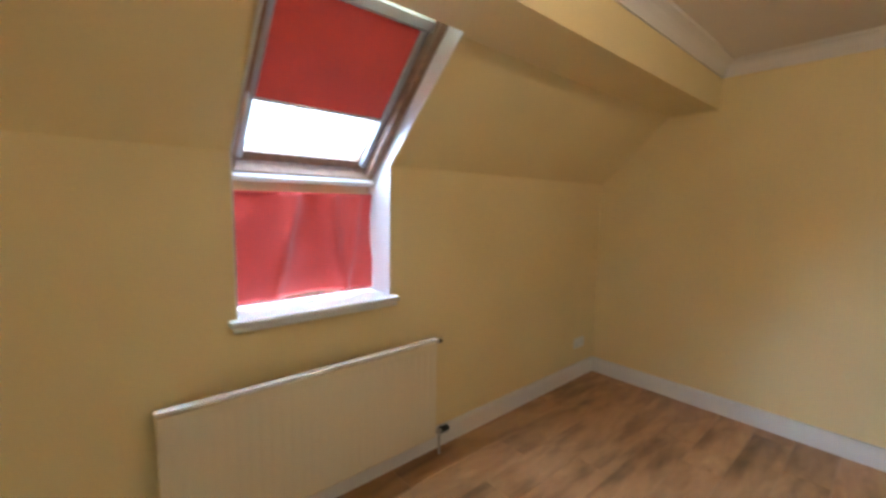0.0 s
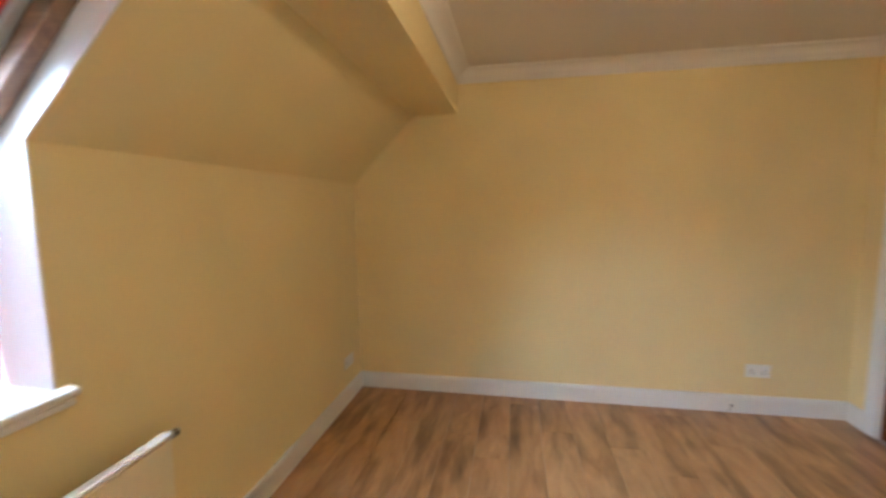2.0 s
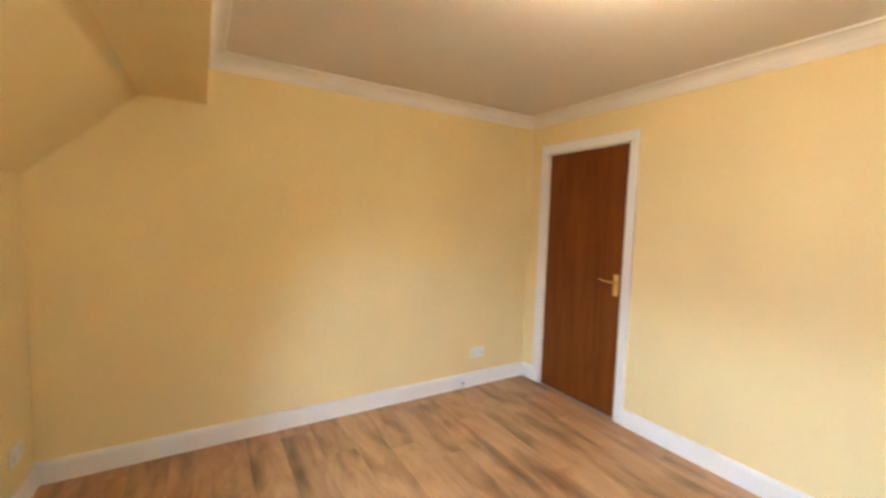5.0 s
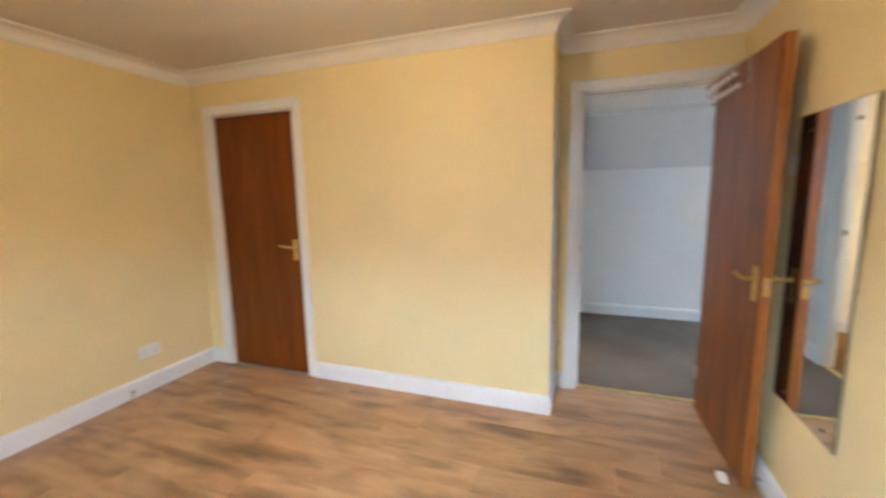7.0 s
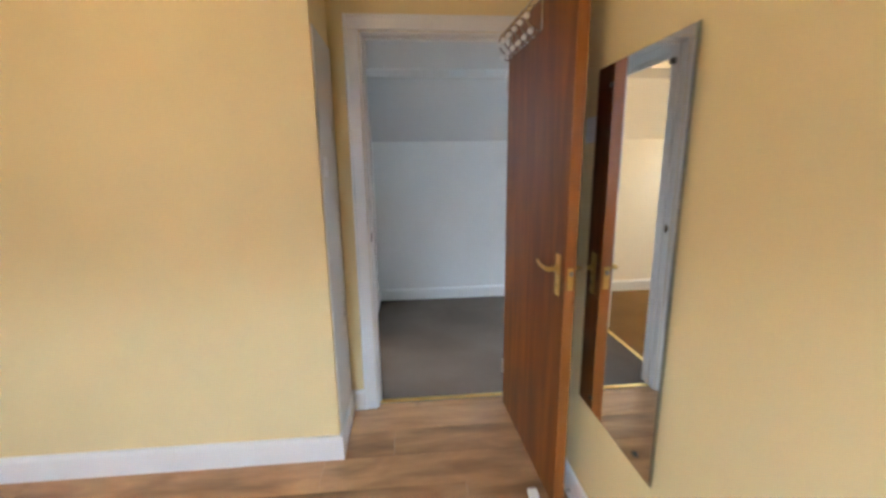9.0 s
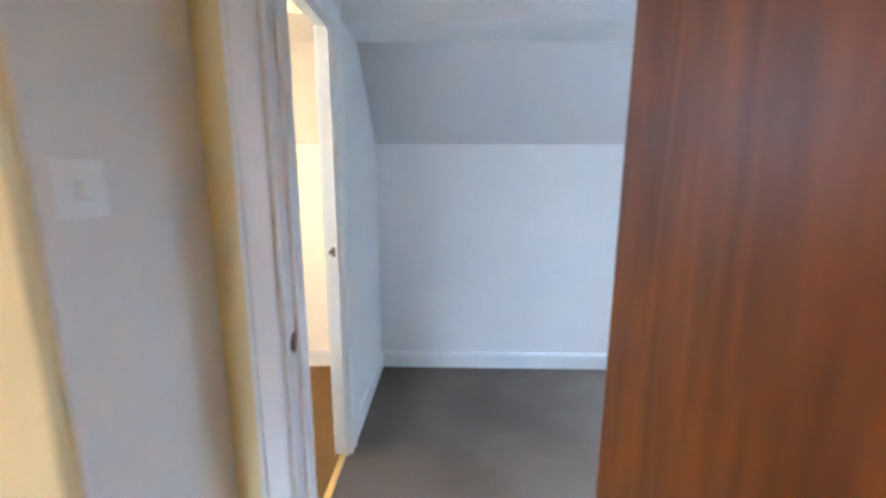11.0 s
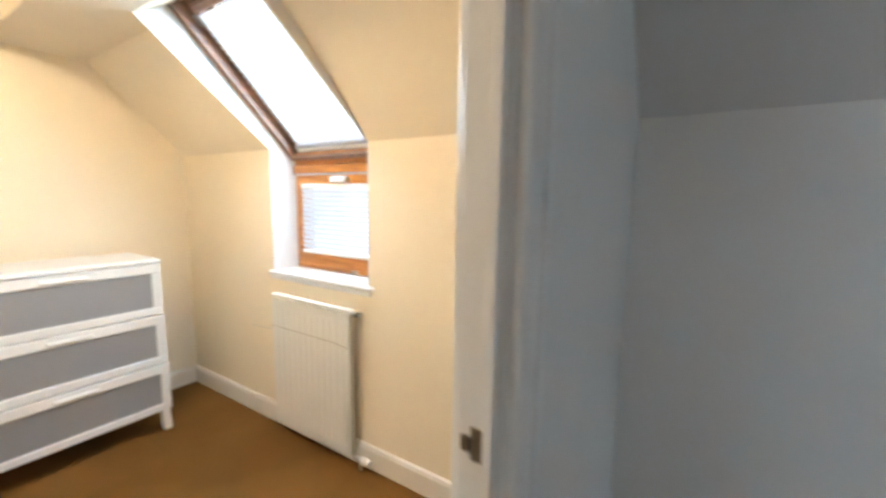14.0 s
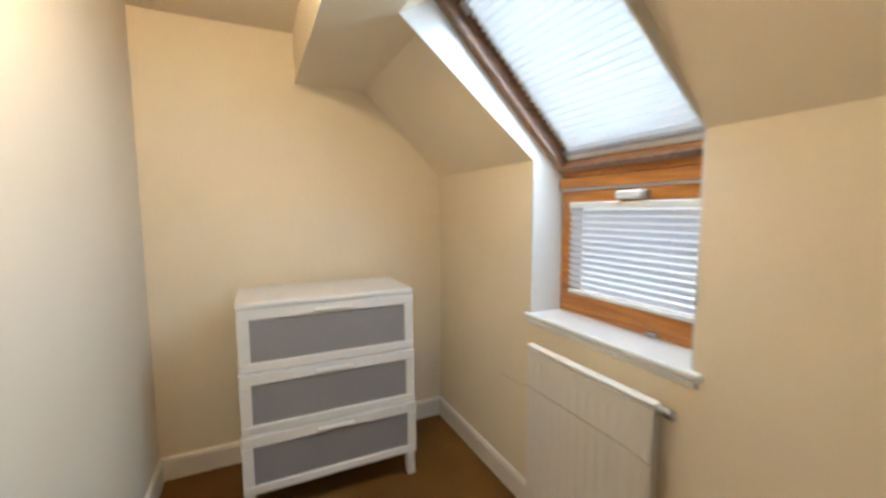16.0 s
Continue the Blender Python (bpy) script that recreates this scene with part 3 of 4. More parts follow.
# red cloth pinned over the low window
b = bmesh.new()
NU, NV = 46, 26
grid = []
rng = random.Random(4)
for i in range(NU + 1):
    u = i / NU
    row = []
    for j in range(NV + 1):
        v = j / NV
        sag = 0.006 * math.sin(5.2 * u * math.pi) * v ** 2
        fold = 0.016 * math.sin(7.5 * u + 2.6 * v * (u - 0.45) * 4) * (0.35 + 0.65 * math.sin(v * math.pi)) + 0.012 * math.sin(17 * u + 7 * v) * v * (1 - v) * 2
        fold += 0.0025 * math.sin(31 * u - 14 * v) * (0.3 + v * (1 - v)) + 0.026 * math.exp(-((u - 0.40 + 0.16 * (1 - v)) / 0.055) ** 2) + 0.021 * math.exp(-((u - 0.66 - 0.10 * (1 - v) ** 2) / 0.05) ** 2) + 0.014 * math.exp(-((u - 0.90 + 0.15 * (1 - v)) / 0.03) ** 2)
        low = 0.945 + 0.012 * math.sin(u * 4.0) + 0.012 * u
        row.append(b.verts.new((-0.166 + 1.35 * fold, W_Y0 + 0.022 + u * (W_Y1 - W_Y0 - 0.032), low + (1.425 - low) * v + sag * 0.3)))
    grid.append(row)
for i in range(NU):
    for j in range(NV):
        b.faces.new((grid[i][j], grid[i + 1][j], grid[i + 1][j + 1], grid[i][j + 1]))
ct = thing("curtain", "creased red cotton cloth hung over the low window", "curtain", (-0.18, 1.375, 0.93))
cl = part("cloth", b, RED_CLOTH, ct, smooth=True)
sol = cl.modifiers.new("thickness", 'SOLIDIFY')
sol.thickness = 0.0015
part("hem", box(-0.170, -0.156, W_Y0 + 0.020, W_Y1 - 0.010, 1.414, 1.428, 0.004), RED_CLOTH, ct, "folded hem of the red cloth")

# small room: roof window over an upright window
win2 = thing("window_2", "varnished pine roof window over a low pine window", "window", (XE + 0.1, 2.44, 0.89), kind="structure")
for y, f in ((E_Y0, 1), (E_Y1, -1)):
    reveal(win2, lambda d: XE - d, KE, y, 0.916, ZBE, 0.60, 0.165, f)
sill_board(win2, XE - 0.022, XE + 0.18, E_Y0 - 0.028, E_Y1 + 0.022, 0.893, -1)
y0, y1 = E_Y0 + 0.008, E_Y1 - 0.008
bars(up_e, 0.920, 1.456, y0, y1, 0.0, 0.06, 0.022, win2, "window_frame", PINE, 0.025)
sash2 = bars(up_e, 0.945, 1.450, y0 + 0.022, y1 - 0.022, -0.012, 0.05, 0.050, win2, "window_sash", PINE, 0.075)
pane(up_e, 1.018, 1.402, y0 + 0.07, y1 - 0.07, 0.03, win2)
part("lower_board", mapped(up_e, 1.460, 1.505, y0, y1, -0.02, 0.05, 0.004), PINE, win2, "varnished pine board")
part("upper_board", mapped(up_e, 1.508, 1.535, y0, y1, -0.006, 0.05, 0.004), PINE, win2, "varnished pine board")
part("drip_rail", mapped(up_e, 1.538, 1.572, y0, y1, -0.03, 0.05, 0.004), PINE, win2, "varnished pine board")
part("seal", mapped(up_e, 1.451, 1.460, y0, y1, -0.016, 0.01), ALU, win2, "grey aluminium strip")
b = mapped(up_e, 1.408, 1.440, 2.365, 2.475, -0.042, -0.012, 0.006)
part("vent_handle", b, PLASTIC, win2, "white plastic window handle")
part("handle_end", mapped(up_e, 1.410, 1.438, 2.345, 2.366, -0.040, -0.012, 0.004), STEEL, win2)
b = mapped(up_e, 0.925, 0.940, 2.30, 2.34, -0.02, 0.0, 0.002)
part("catch", b, STEEL, win2)
bars(slope_e, -0.135, 0.76, y0, y1, 0.060, 0.21, 0.038, win2, "roof_frame", PINE_SHADED, 0.03)
bars(slope_e, -0.100, 0.722, y0 + 0.036, y1 - 0.036, 0.116, 0.18, 0.045, win2, "roof_sash", PINE_SHADED)
pane(slope_e, -0.055, 0.677, y0 + 0.08, y1 - 0.08, 0.155, win2)
part("control_bar", mapped(slope_e, 0.655, 0.690, y0 + 0.09, y1 - 0.09, 0.085, 0.108, 0.006), PINE_SHADED, win2, "timber opening bar in the shaded pine colour")
part("hinge_plate", mapped(slope_e, 0.60, 0.65, y1 - 0.075, y1 - 0.045, 0.098, 0.108, 0.003), STEEL, win2)

pl = thing("pleated_blind", "white pleated blind drawn down over the roof window", "blind", slope_e(0.6, 2.44, 0.11))
b = bmesh.new()
prev = None
for i in range(49):
    s = -0.058 + i * 0.0146
    n = 0.106 + (0.010 if i % 2 else 0.0)
    cur = [b.verts.new(slope_e(s, y, n)) for y in (y0 + 0.050, y1 - 0.060)]
    if prev:
        b.faces.new((prev[0], prev[1], cur[1], cur[0]))
    prev = cur
part("fabric", b, WHITE_BLIND, pl, "white pleated translucent fabric")
part("bottom_rail", mapped(slope_e, -0.080, -0.058, y0 + 0.045, y1 - 0.045, 0.097, 0.119, 0.004), ALU, pl, "grey aluminium bottom rail")
part("white_rail", mapped(slope_e, -0.104, -0.081, y0 + 0.045, y1 - 0.045, 0.098, 0.116, 0.004), PLASTIC, pl, "white plastic rail")

vb = thing("venetian_blind", "white slatted venetian blind closed over the low window", "blind", (XE + 0.14, 2.44, 1.32))
part("head_rail", mapped(up_e, 1.374, 1.402, y0 + 0.074, y1 - 0.074, -0.030, -0.004, 0.004), PLASTIC, vb, "white head rail")
for i in range(13):
    z = 1.359 - i * 0.0258
    b = bmesh.new()
    prof = [(-0.0085, 0.0122), (-0.0050, 0.0040), (0.0005, -0.0045), (0.0075, -0.0122)]
    lo = [b.verts.new((XE + 0.142 + px, y0 + 0.078, z + pz)) for px, pz in prof]
    hi = [b.verts.new((XE + 0.142 + px, y1 - 0.078, z + pz)) for px, pz in prof]
    for j in range(3):
        b.faces.new((lo[j], lo[j + 1], hi[j + 1], hi[j]))
    part("slat", b, SLAT, vb)
part("bottom_rail", mapped(up_e, 1.012, 1.030, y0 + 0.076, y1 - 0.076, -0.028, -0.008, 0.004), PLASTIC, vb, "white bottom rail")
for y in (y0 + 0.16, y1 - 0.16):
    part("ladder_cord", rod((XE + 0.128, y, 1.03), (XE + 0.128, y, 1.38), 0.0015, seg=5), PLASTIC, vb)

# landing skylight
win3 = thing("window_3", "small timber skylight with a bright white reveal", "window", (XE, -1.29, KE + 0.1), kind="structure")
for y, f in ((S_Y0, 1), (S_Y1, -1)):
    poly = [(0.0905, KE + 0.091), (0.60 - 0.001, ZBE + 0.001), (0.415, KE + 0.42 + 0.165), (-0.009, KE + 0.191)]
    part("reveal_lining", prism([(XE - d, z) for d, z in poly], min(y, y + f * 0.007), max(y, y + f * 0.007)), TRIM, win3, "white painted reveal")
part("window_sill", mapped(slope_e, 0.1275, 0.1345, S_Y0 + 0.007, S_Y1 - 0.007, 0.0, 0.15, 0.002), TRIM, win3, "white painted lower reveal")
bars(slope_e, 0.136, 0.76, S_Y0 + 0.008, S_Y1 - 0.008, 0.118, 0.21, 0.036, win3, "roof_frame", PINE_SHADED)
bars(slope_e, 0.170, 0.72, S_Y0 + 0.046, S_Y1 - 0.046, 0.130, 0.19, 0.040, win3, "roof_sash", PINE_SHADED)
pane(slope_e, 0.210, 0.68, S_Y0 + 0.086, S_Y1 - 0.086, 0.160, win3)


# ---- doors ----
def lever(parent, x, y, z, out, along, material):
    """A lever handle on a long back plate; out: which way it stands off (y), along: which way it points (x)."""
    a, c = sorted((y, y + out * 0.006))
    h = part("handle", box(x - 0.019, x + 0.019, a, c, z - 0.10, z + 0.055, 0.004), material, parent, "brass lever handle on a back plate")
    b = rod((x, y + out * 0.004, z), (x, y + out * 0.045, z), 0.009, seg=12)
    rod((x, y + out * 0.002, z), (x, y + out * 0.012, z), 0.017, b, 14)
    pts = [(x, y + out * 0.042, z), (x + along * 0.03, y + out * 0.046, z + 0.001), (x + along * 0.07, y + out * 0.046, z + 0.004), (x + along * 0.105, y + out * 0.042, z + 0.010)]
    for i in range(3):
        rod(pts[i], pts[i + 1], 0.0085 - 0.001 * i, b, 10, 0.0075 - 0.001 * i)
    part("lever", b, material, h, smooth=True)
    part("keyhole", box(x - 0.003, x + 0.003, y + out * 0.0061 if out > 0 else y - 0.0068, y + out * 0.0068 if out > 0 else y - 0.0061, z - 0.068, z - 0.050), BLACK, h)


# cupboard door, shut: leaf face a little behind the wall
cd = thing("door_1", "shut flush door in dark sapele veneer", "door", (XC + 0.03, CD1, 0), kind="structure")
part("leaf", box(XC + 0.010, XC + 0.050, CD0 + 0.009, CD1 - 0.009, 0.008, DH - 0.010, 0.002), SAPELE, cd)
h = part("handle", box(XC + 0.004, XC + 0.010, CD0 + 0.036, CD0 + 0.074, 0.90, 1.055, 0.002), BRASS, cd, "brass lever handle on a back plate")
b = rod((XC + 0.006, CD0 + 0.055, 1.0), (XC - 0.038, CD0 + 0.055, 1.0), 0.009, seg=12)
pts = [(XC - 0.036, CD0 + 0.055, 1.0), (XC - 0.038, CD0 + 0.09, 1.001), (XC - 0.038, CD0 + 0.13, 1.004), (XC - 0.033, CD0 + 0.165, 1.010)]
for i in range(3):
    rod(pts[i], pts[i + 1], 0.0085 - 0.001 * i, b, 10, 0.0075 - 0.001 * i)
part("lever", b, BRASS, h, smooth=True)

# landing door, standing open along the south wall; local x runs from the hinge along the leaf
HX, HY = 3.635, 0.094
TURN = 182.5
ld = thing("door_2", "open flush sapele door with darkened patches, standing against the wall", "door", (HX, HY, 0), TURN, kind="structure")
LW = 0.745
part("leaf", box(0.0, LW - 0.006, -0.040, 0.0, 0.012, DH - 0.006, 0.001), SAPELE_WORN, ld)
part("lipping", box(LW - 0.006, LW, -0.040, 0.0, 0.012, DH - 0.006, 0.001), SAPELE_EDGE, ld, "lighter orange timber edge, chipped")
lever(ld, LW - 0.058, -0.040, 0.985, -1, -1, BRASS)
lever(ld, LW - 0.058, 0.0, 0.985, 1, -1, BRASS)
b = box(LW, LW + 0.002, -0.031, -0.009, 0.92, 1.0, 0.0008)
part("latch_plate", b, BRASS, ld, "brass latch face plate")
part("latch_bolt", box(LW + 0.001, LW + 0.011, -0.026, -0.014, 0.972, 0.988, 0.002), STEEL, ld)
for z in (0.24, 1.75):
    part("hinge", rod((0.002, -0.044, z - 0.04), (0.002, -0.044, z + 0.04), 0.006), STEEL, ld, "steel butt hinge")

# wire hook rack over the top of the open door; the room side is the leaf's local -y side
rk = thing("hook_rack", "chrome wire hook rack hung over the top of the open door", "hooks", (HX, HY, 0), TURN)
F = -0.040
b = tube([(0.06, F - 0.006, 1.85), (0.46, F - 0.006, 1.85)], 0.0022)
part("lower_rail", b, CHROME, rk)
part("upper_rail", tube([(0.06, F - 0.004, 1.968), (0.46, F - 0.004, 1.968)], 0.0022), CHROME, rk)
for x in (0.05, 0.44):
    b = box(x - 0.008, x + 0.008, F - 0.004, F - 0.001, 1.85, DH - 0.003, 0.0005)
    box(x - 0.008, x + 0.008, F - 0.004, 0.004, DH - 0.0045, DH - 0.002, 0.0005, b)
    box(x - 0.008, x + 0.008, 0.001, 0.004, DH - 0.04, DH - 0.0045, 0.0005, b)
    part("strap", b, CHROME, rk)
for i in range(6):
    x = 0.06 + i * 0.076
    arc = [(x, F - 0.006, 1.972)] + [(x, F - 0.006 - 0.06 * math.sin(radians(a)), 1.914 + 0.058 * math.cos(radians(a))) for a in range(20, 200, 20)] + [(x, F - 0.006, 1.85)]
    b = tube(arc, 0.0045, seg=6)
    tube([(x, F - 0.006, 1.85), (x, F - 0.03, 1.835), (x, F - 0.045, 1.85)], 0.0045, b, 6)
    hk = part("hook", b, CHROME, rk)
    for py, pz in ((F - 0.048, 1.852), (F - 0.064, 1.905)):
        bb = bmesh.new()
        bmesh.ops.create_icosphere(bb, subdivisions=2, radius=0.012, matrix=Matrix.Translation((x, py, pz)))
        part("ball_tip", bb, PLASTIC, hk, "white ball tip", smooth=True)

# ---- loose and fixed things: bedroom ----
b = box(2.456, 2.906, 0.001, 0.0055, 0.495, 1.655, 0.001)
mir = thing("mirror", "tall frameless wall mirror fixed with screws", "mirror", (2.67, 0.0, 0.495))
mir.location.y, mir.rotation_euler.z = 0.0078, radians(0.2)   # hangs a touch off the wall
part("glass_back", b, BLACK, mir, "dark backing edge")
part("silvered_glass", box(2.458, 2.904, 0.0056, 0.0075, 0.497, 1.653), MIRROR, mir)
for x in (2.53, 2.815):
    for z in (0.540, 1.592):
        part("screw_cap", rod((x, 0.007, z), (x, 0.011, z), 0.008, seg=14), BLACK, mir, "dark screw cap")


def radiator(name, label, x, face, y0, y1, z0, z1, rib, depth, valve_y, valve_low, paint, cap):
    """A pressed steel panel radiator; face: +1 when its front looks along +x."""
    r = thing(name, label, "radiator", (x, (y0 + y1) / 2, z0))
    b = bmesh.new()
    n = int((y1 - y0 - 0.05) / rib)
    w = (y1 - y0 - 0.05) / n
    prof = [(y0 + 0.004, 0.0)]
    for i in range(n):
        a = y0 + 0.025 + i * w
        prof += [(a, 0.0), (a + 0.18 * w, -depth), (a + 0.42 * w, -depth), (a + 0.6 * w, 0.0)]
    prof += [(y1 - 0.004, 0.0)]
    zs = [(z0, -0.012), (z0 + 0.012, 0.0), (z0 + 0.045, 0.0), (z0 + 0.065, 1.0), (z1 - 0.065, 1.0), (z1 - 0.045, 0.0), (z1 - 0.012, 0.0), (z1, -0.012)]
    rows = []
    for z, k in zs:
        rows.append([b.verts.new((x + face * ((d * k) if k >= 0 else k), y, z)) for y, d in prof])
    for i in range(len(rows) - 1):
        for j in range(len(prof) - 1):
            b.faces.new((rows[i][j], rows[i][j + 1], rows[i + 1][j + 1], rows[i + 1][j]))
    part("front_panel", b, paint, r, "white enamelled panel with pressed flutes")
    lo, hi = sorted((x - face * 0.013, x - face * 0.030))
    part("back_panel", box(lo, hi, y0 + 0.003, y1 - 0.003, z0 + 0.004, z1 - 0.004, 0.003), paint, r)
    lo, hi = sorted((x + face * 0.003, x - face * 0.034))
    # whiter than the tinted bedroom panel, in place of the window's highlight
    part("top_rail", box(lo, hi, y0 - 0.002, y1 + 0.002, z1 - 0.004, z1 + 0.009, 0.004), RAD, r, "white rounded top edge")
    for y in (y0 + 0.15, y1 - 0.15):
        lo, hi = sorted((x - face * 0.030, x - face * 0.085))
        part("bracket", box(lo, hi, y - 0.015, y + 0.015, z0 + 0.1, z1 - 0.1, 0.002), paint, r)
    xm = x - face * 0.022
    s = 1 if valve_y > (y0 + y1) / 2 else -1
    b = rod((xm, valve_y - s * 0.0, valve_low + 0.02), (xm, valve_y + s * 0.045, valve_low + 0.02), 0.009)
    part("pipe_union", b, STEEL, r)
    b = rod((xm, valve_y + s * 0.05, valve_low + 0.02), (xm, valve_y + s * 0.10, valve_low + 0.02), 0.021, seg=14, r2=0.017)
    vv = part("valve", b, cap, r, "radiator valve cap")
    part("valve_body", rod((xm, valve_y + s * 0.03, valve_low + 0.02), (xm, valve_y + s * 0.05, valve_low + 0.02), 0.014, seg=12), STEEL, vv)
    part("pipe", rod((xm, valve_y + s * 0.04, 0.002), (xm, valve_y + s * 0.04, valve_low + 0.02), 0.0075), STEEL, vv)
    ap = part("air_plug", rod((xm, valve_y - s * 0.004, z1 - 0.012), (xm, valve_y + s * 0.022, z1 - 0.012), 0.013, seg=12), STEEL, r, "steel air bleed plug")
    part("plug_nut", rod((xm, valve_y + s * 0.022, z1 - 0.012), (xm, valve_y + s * 0.042, z1 - 0.012), 0.015, seg=6), TARNISH, ap)
    part("plug_key", rod((xm, valve_y + s * 0.042, z1 - 0.012), (xm, valve_y + s * 0.050, z1 - 0.012), 0.008, seg=8), STEEL, ap)
    return r


radiator("radiator", "long white fluted panel radiator below the window, tinted for yellow bounce light", 0.088, 1, 0.73, 1.955, 0.115, 0.666, 0.040, 0.0008, 1.955, 0.115, RAD_BOUNCE, BLACK)
radiator("radiator", "white fluted panel radiator under the pine window", XE - 0.070, -1, 2.140, 2.735, 0.06, 0.797, 0.045, 0.0045, 2.140, 0.035, RAD, PLASTIC)


cord = thing("thin_cord", "thin pale cord running along the wall and over the radiator", "cord", (XE - 0.006, 2.85, 0.56))
part("strand", tube([(XE - 0.006, 3.03, 0.556), (XE - 0.006, 2.85, 0.562), (XE - 0.0745, 2.735, 0.628), (XE - 0.0745, 2.24, 0.629), (XE - 0.0745, 2.141, 0.618)], 0.0022, seg=6), STRAND, cord)


def ceiling_lamp(name, label, x, y, glow):
    """A bare bulb in a white holder close under the ceiling."""
    t = thing(name, label, "ceiling lamp", (x, y, ZC - 0.001))
    part("ceiling_rose", rod((x, y, ZC - 0.001), (x, y, ZC - 0.028), 0.046, seg=24, r2=0.034), PLASTIC, t, "white plastic ceiling rose")
    part("holder", rod((x, y, ZC - 0.028), (x, y, ZC - 0.115), 0.020, seg=16, r2=0.023), PLASTIC, t, "white lamp holder")
    bb = bmesh.new()
    bmesh.ops.create_icosphere(bb, subdivisions=3, radius=0.035, matrix=Matrix.Translation((x, y, ZC - 0.150)))
    part("bulb", bb, glow, t, "lit warm bulb", smooth=True)


ceiling_lamp("ceiling_lamp", "lit bare bulb under the white bedroom ceiling", 1.90, 1.72, BULB_ROOM)
ceiling_lamp("ceiling_lamp", "lit bare bulb under the cream small room ceiling", 4.37, 2.35, BULB_SMALL)


def outlet(name, label, m, wide, gang):
    """A flush plate on a wall; local x along the wall, local y out of it."""
    t = new(name)
    t.empty_display_size = 0.03
    t.matrix_world = m
    BASE[t] = Vector((0, 0, 0))
    tagged(t, label, "socket" if gang else "switch")
    part("plate", box(-wide / 2, wide / 2, 0.0, 0.009, -0.043, 0.043, 0.003), PLASTIC, t)
    if gang:
        for sx in (-wide / 4, wide / 4):
            part("rocker", box(sx - 0.006, sx + 0.006, 0.009, 0.013, 0.016, 0.034, 0.002), PLASTIC, t)
            for ux, uz in ((0, 0.006), (-0.011, -0.014), (0.011, -0.014)):
                part("slot", box(sx + ux - 0.003, sx + ux + 0.003, 0.0088, 0.0096, uz - 0.004, uz + 0.004), BLACK, t)
    else:
        part("rocker", box(-0.010, 0.010, 0.009, 0.014, -0.016, 0.016, 0.003), PLASTIC, t)
    return t


outlet("socket_outlet", "white double power socket low on the end wall", pose(2.754, YN, 0.29, 0, 0, 180), 0.146, 2)
outlet("socket_outlet", "white double power socket low on the window wall", pose(0, 3.53, 0.29, 0, 0, -90), 0.146, 2)
outlet("light_switch", "white light switch on the recess side wall", pose(3.37, 1.0, 1.36, 0, 0, 180), 0.086, 0)

outlet("light_switch", "white light switch on the wall behind the open door", pose(2.955, 0, 1.472), 0.086, 0)

cb = thing("cable_stub", "short loose aerial cable end lying on the skirting", "cable", (2.60, YN - 0.03, 0.0))
part("cable", tube([(2.60, YN - 0.018, 0.05), (2.60, YN - 0.034, 0.045), (2.585, YN - 0.042, 0.03), (2.565, YN - 0.044, 0.012)], 0.004), STEEL, cb)
part("plug", rod((2.605, YN - 0.016, 0.05), (2.60, YN - 0.030, 0.05), 0.008), BLACK, cb)

wd = thing("door_wedge", "small white plastic wedge under the open door", "door wedge", (2.955, 0.165, 0.0))
part("wedge", prism([(2.925, 0.0), (2.985, 0.0), (2.985, 0.020), (2.975, 0.023), (2.940, 0.016), (2.925, 0.006)], 0.142, 0.180), PLASTIC, wd)
ds = thing("door_stop", "steel door stop screwed to the skirting", "door stop", (2.93, 0.018, 0.05))
part("stem", rod((2.93, 0.018, 0.05), (2.93, 0.048, 0.05), 0.006), STEEL, ds)
part("buffer", rod((2.93, 0.046, 0.05), (2.93, 0.056, 0.05), 0.010, seg=12), BLACK, ds)

# ---- small room: chest of drawers ----
CX0, CX1, CY0, CY1, CH = 4.362, 5.150, 3.242, 3.643, 0.985
ch = thing("chest_of_drawers", "white chest of three drawers with grey frosted fronts", "chest", ((CX0 + CX1) / 2, (CY0 + CY1) / 2, 0.004))
part("top", box(CX0 - 0.004, CX1 + 0.004, CY0 - 0.006, CY1, CH - 0.022, CH, 0.004), WHITE_WOOD, ch)
for x in (CX0, CX1 - 0.020):
    part("side_panel", box(x, x + 0.020, CY0 + 0.03, CY1, 0.13, CH - 0.0225, 0.002), WHITE_WOOD, ch)
part("back_panel", box(CX0 + 0.021, CX1 - 0.021, CY1 - 0.008, CY1 - 0.002, 0.14, CH - 0.023), WHITE_WOOD, ch)
part("bottom_panel", box(CX0 + 0.021, CX1 - 0.021, CY0 + 0.03, CY1 - 0.009, 0.135, 0.15), WHITE_WOOD, ch)
for x in (CX0, CX1 - 0.040):
    for y in (CY0 + 0.006, CY1 - 0.042):
        b = box(x, x + 0.040, y, y + 0.040, 0.004, 0.13, 0.003)
        for v in b.verts:
            if v.co.z < 0.02:
                v.co.x += 0.006 * (-1 if x == CX0 else 1)
        part("leg", b, WHITE_WOOD, ch)
ZL = [(0.130, 0.397), (0.403, 0.676), (0.682, CH - 0.024)]
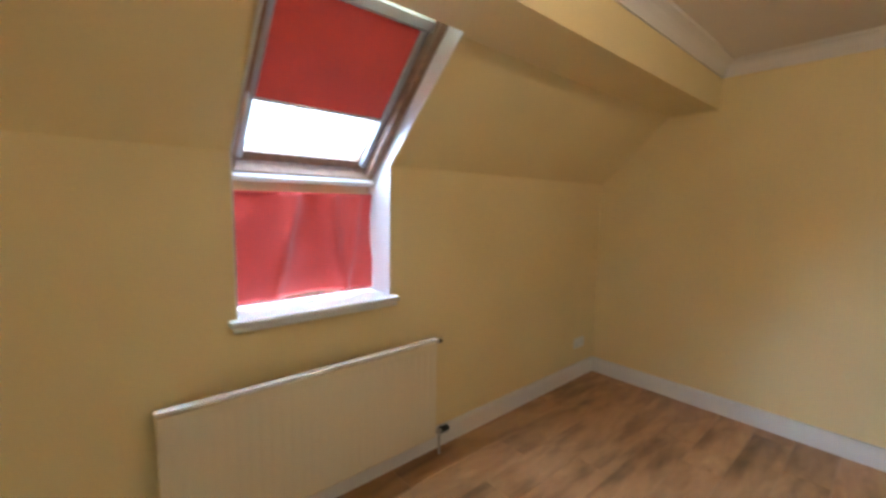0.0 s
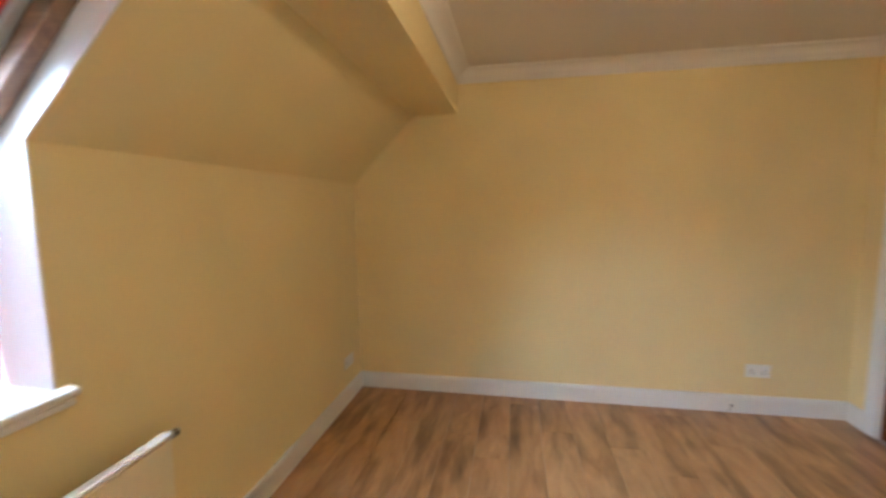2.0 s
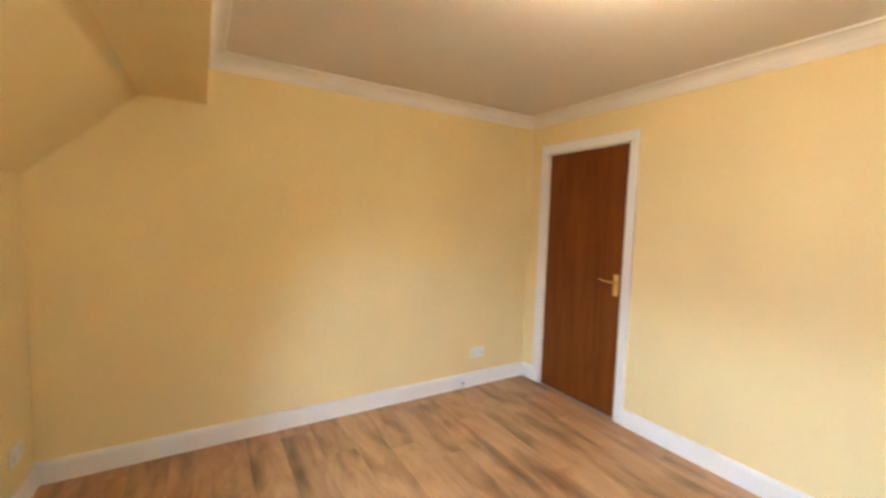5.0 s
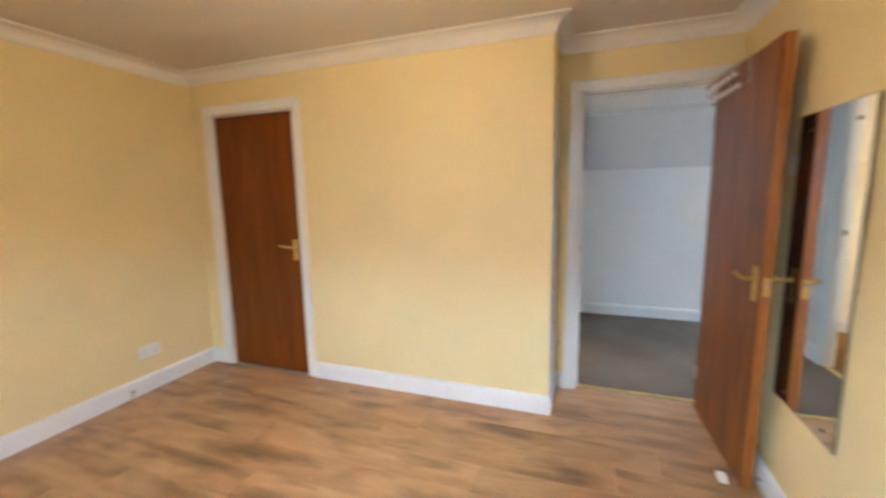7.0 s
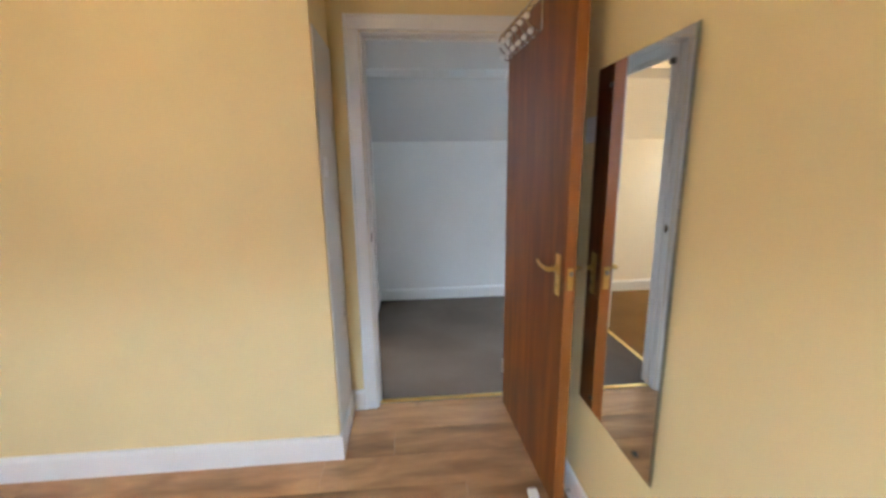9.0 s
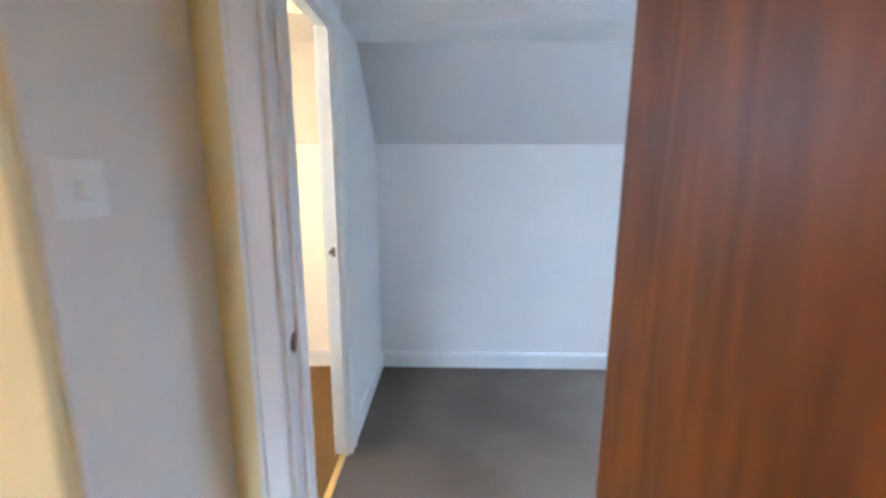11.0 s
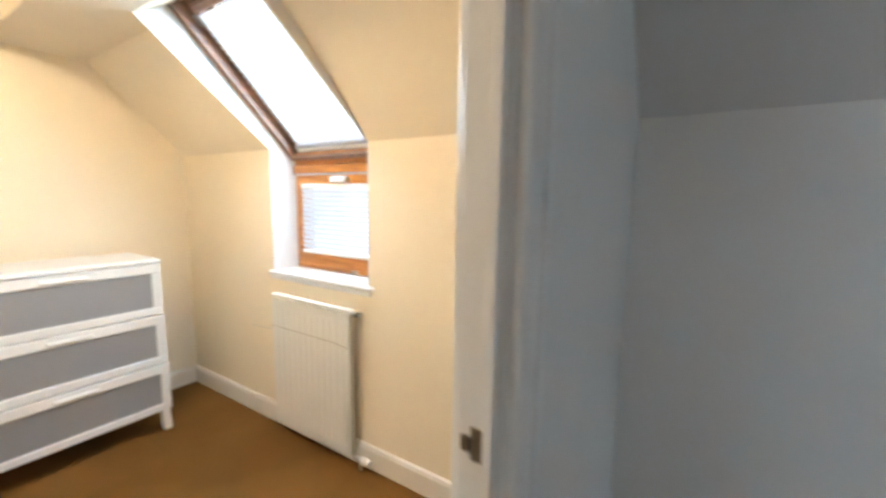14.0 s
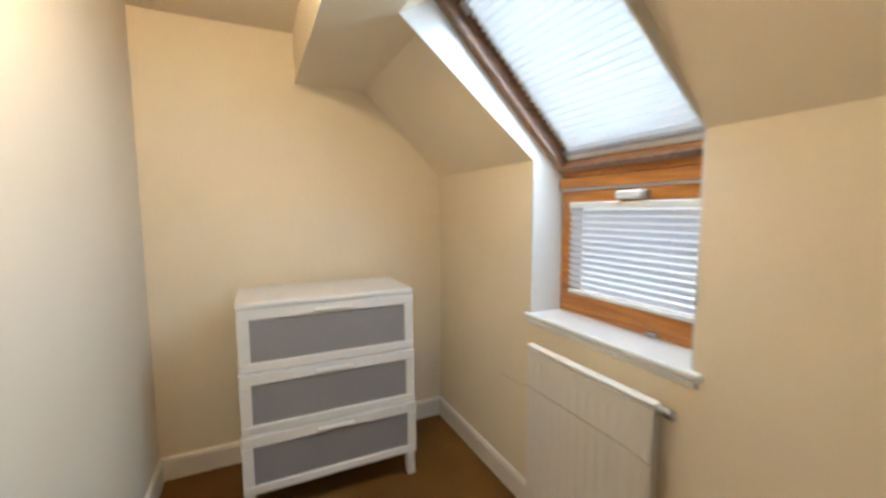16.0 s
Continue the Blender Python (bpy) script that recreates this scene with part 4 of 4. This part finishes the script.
for k, (za, zb_) in enumerate(ZL):
    e = 0.004 * (2 - k)
    x0, x1, yf = CX0 - e, CX1 + e, CY0 - 0.002 * (2 - k)
    fw, top_w, low_w = 0.046, 0.052, 0.040
    b = box(x0, x1, yf, yf + 0.022, za, za + low_w, 0.003)
    dr = part("drawer", b, WHITE_WOOD, ch, "white framed drawer with a grey frosted panel")
    part("top_bar", box(x0, x1, yf, yf + 0.022, zb_ - top_w, zb_, 0.003), WHITE_WOOD, dr)
    part("side_bar", box(x0, x0 + fw, yf, yf + 0.022, za + low_w, zb_ - top_w, 0.002), WHITE_WOOD, dr)
    part("side_bar", box(x1 - fw, x1, yf, yf + 0.022, za + low_w, zb_ - top_w, 0.002), WHITE_WOOD, dr)
    part("frosted_panel", box(x0 + fw, x1 - fw, yf + 0.008, yf + 0.013, za + low_w, zb_ - top_w), FROST, dr, "grey frosted plastic panel")
    part("handle", box((x0 + x1) / 2 - 0.085, (x0 + x1) / 2 + 0.085, yf - 0.012, yf + 0.001, zb_ - top_w + 0.010, zb_ - top_w + 0.030, 0.005), WHITE_WOOD, dr, "white bar handle")
    part("box", box(x0 + 0.035, x1 - 0.035, yf + 0.023, CY1 - 0.02, za + 0.02, za + 0.03), WHITE_WOOD, dr)

# ---- laminate planks ----
PW, PL, cache = 0.192, 1.285, {}
rng = random.Random(11)


def plank(x0, x1, y0, y1):
    key = (round(x1 - x0, 3), round(y1 - y0, 3))
    if key not in cache:
        w, l = key[0] / 2 - 0.0005, key[1] / 2 - 0.0005
        b = box(-w, w, -l, l, -0.008, 0.0)
        bmesh.ops.bevel(b, geom=[e for e in b.edges if all(v.co.z > -0.001 for v in e.verts)], offset=0.0007, segments=1, affect='EDGES')
        bmesh.ops.recalc_face_normals(b, faces=b.faces)
        me = bpy.data.meshes.new("plank")
        b.to_mesh(me)
        b.free()
        me.materials.append(LAMINATE)
        cache[key] = me
    ob = new("plank", cache[key])
    ob.location, ob.parent = ((x0 + x1) / 2, (y0 + y1) / 2, 0.0), floor


for i in range(20):
    x0, x1 = i * PW, min((i + 1) * PW, XR + 0.032)
    if x1 - x0 < 0.02:
        continue
    end = YN if x0 < XC - 0.03 else 1.0
    y, nxt = 0.0, [0.43, 1.07, 0.75, 1.285, 0.64][i % 5]
    while y < end - 0.01:
        y1 = min(nxt, end)
        if end - y1 < 0.12:
            y1 = end
        plank(x0, x1, y, y1)
        y, nxt = y1, y1 + PL
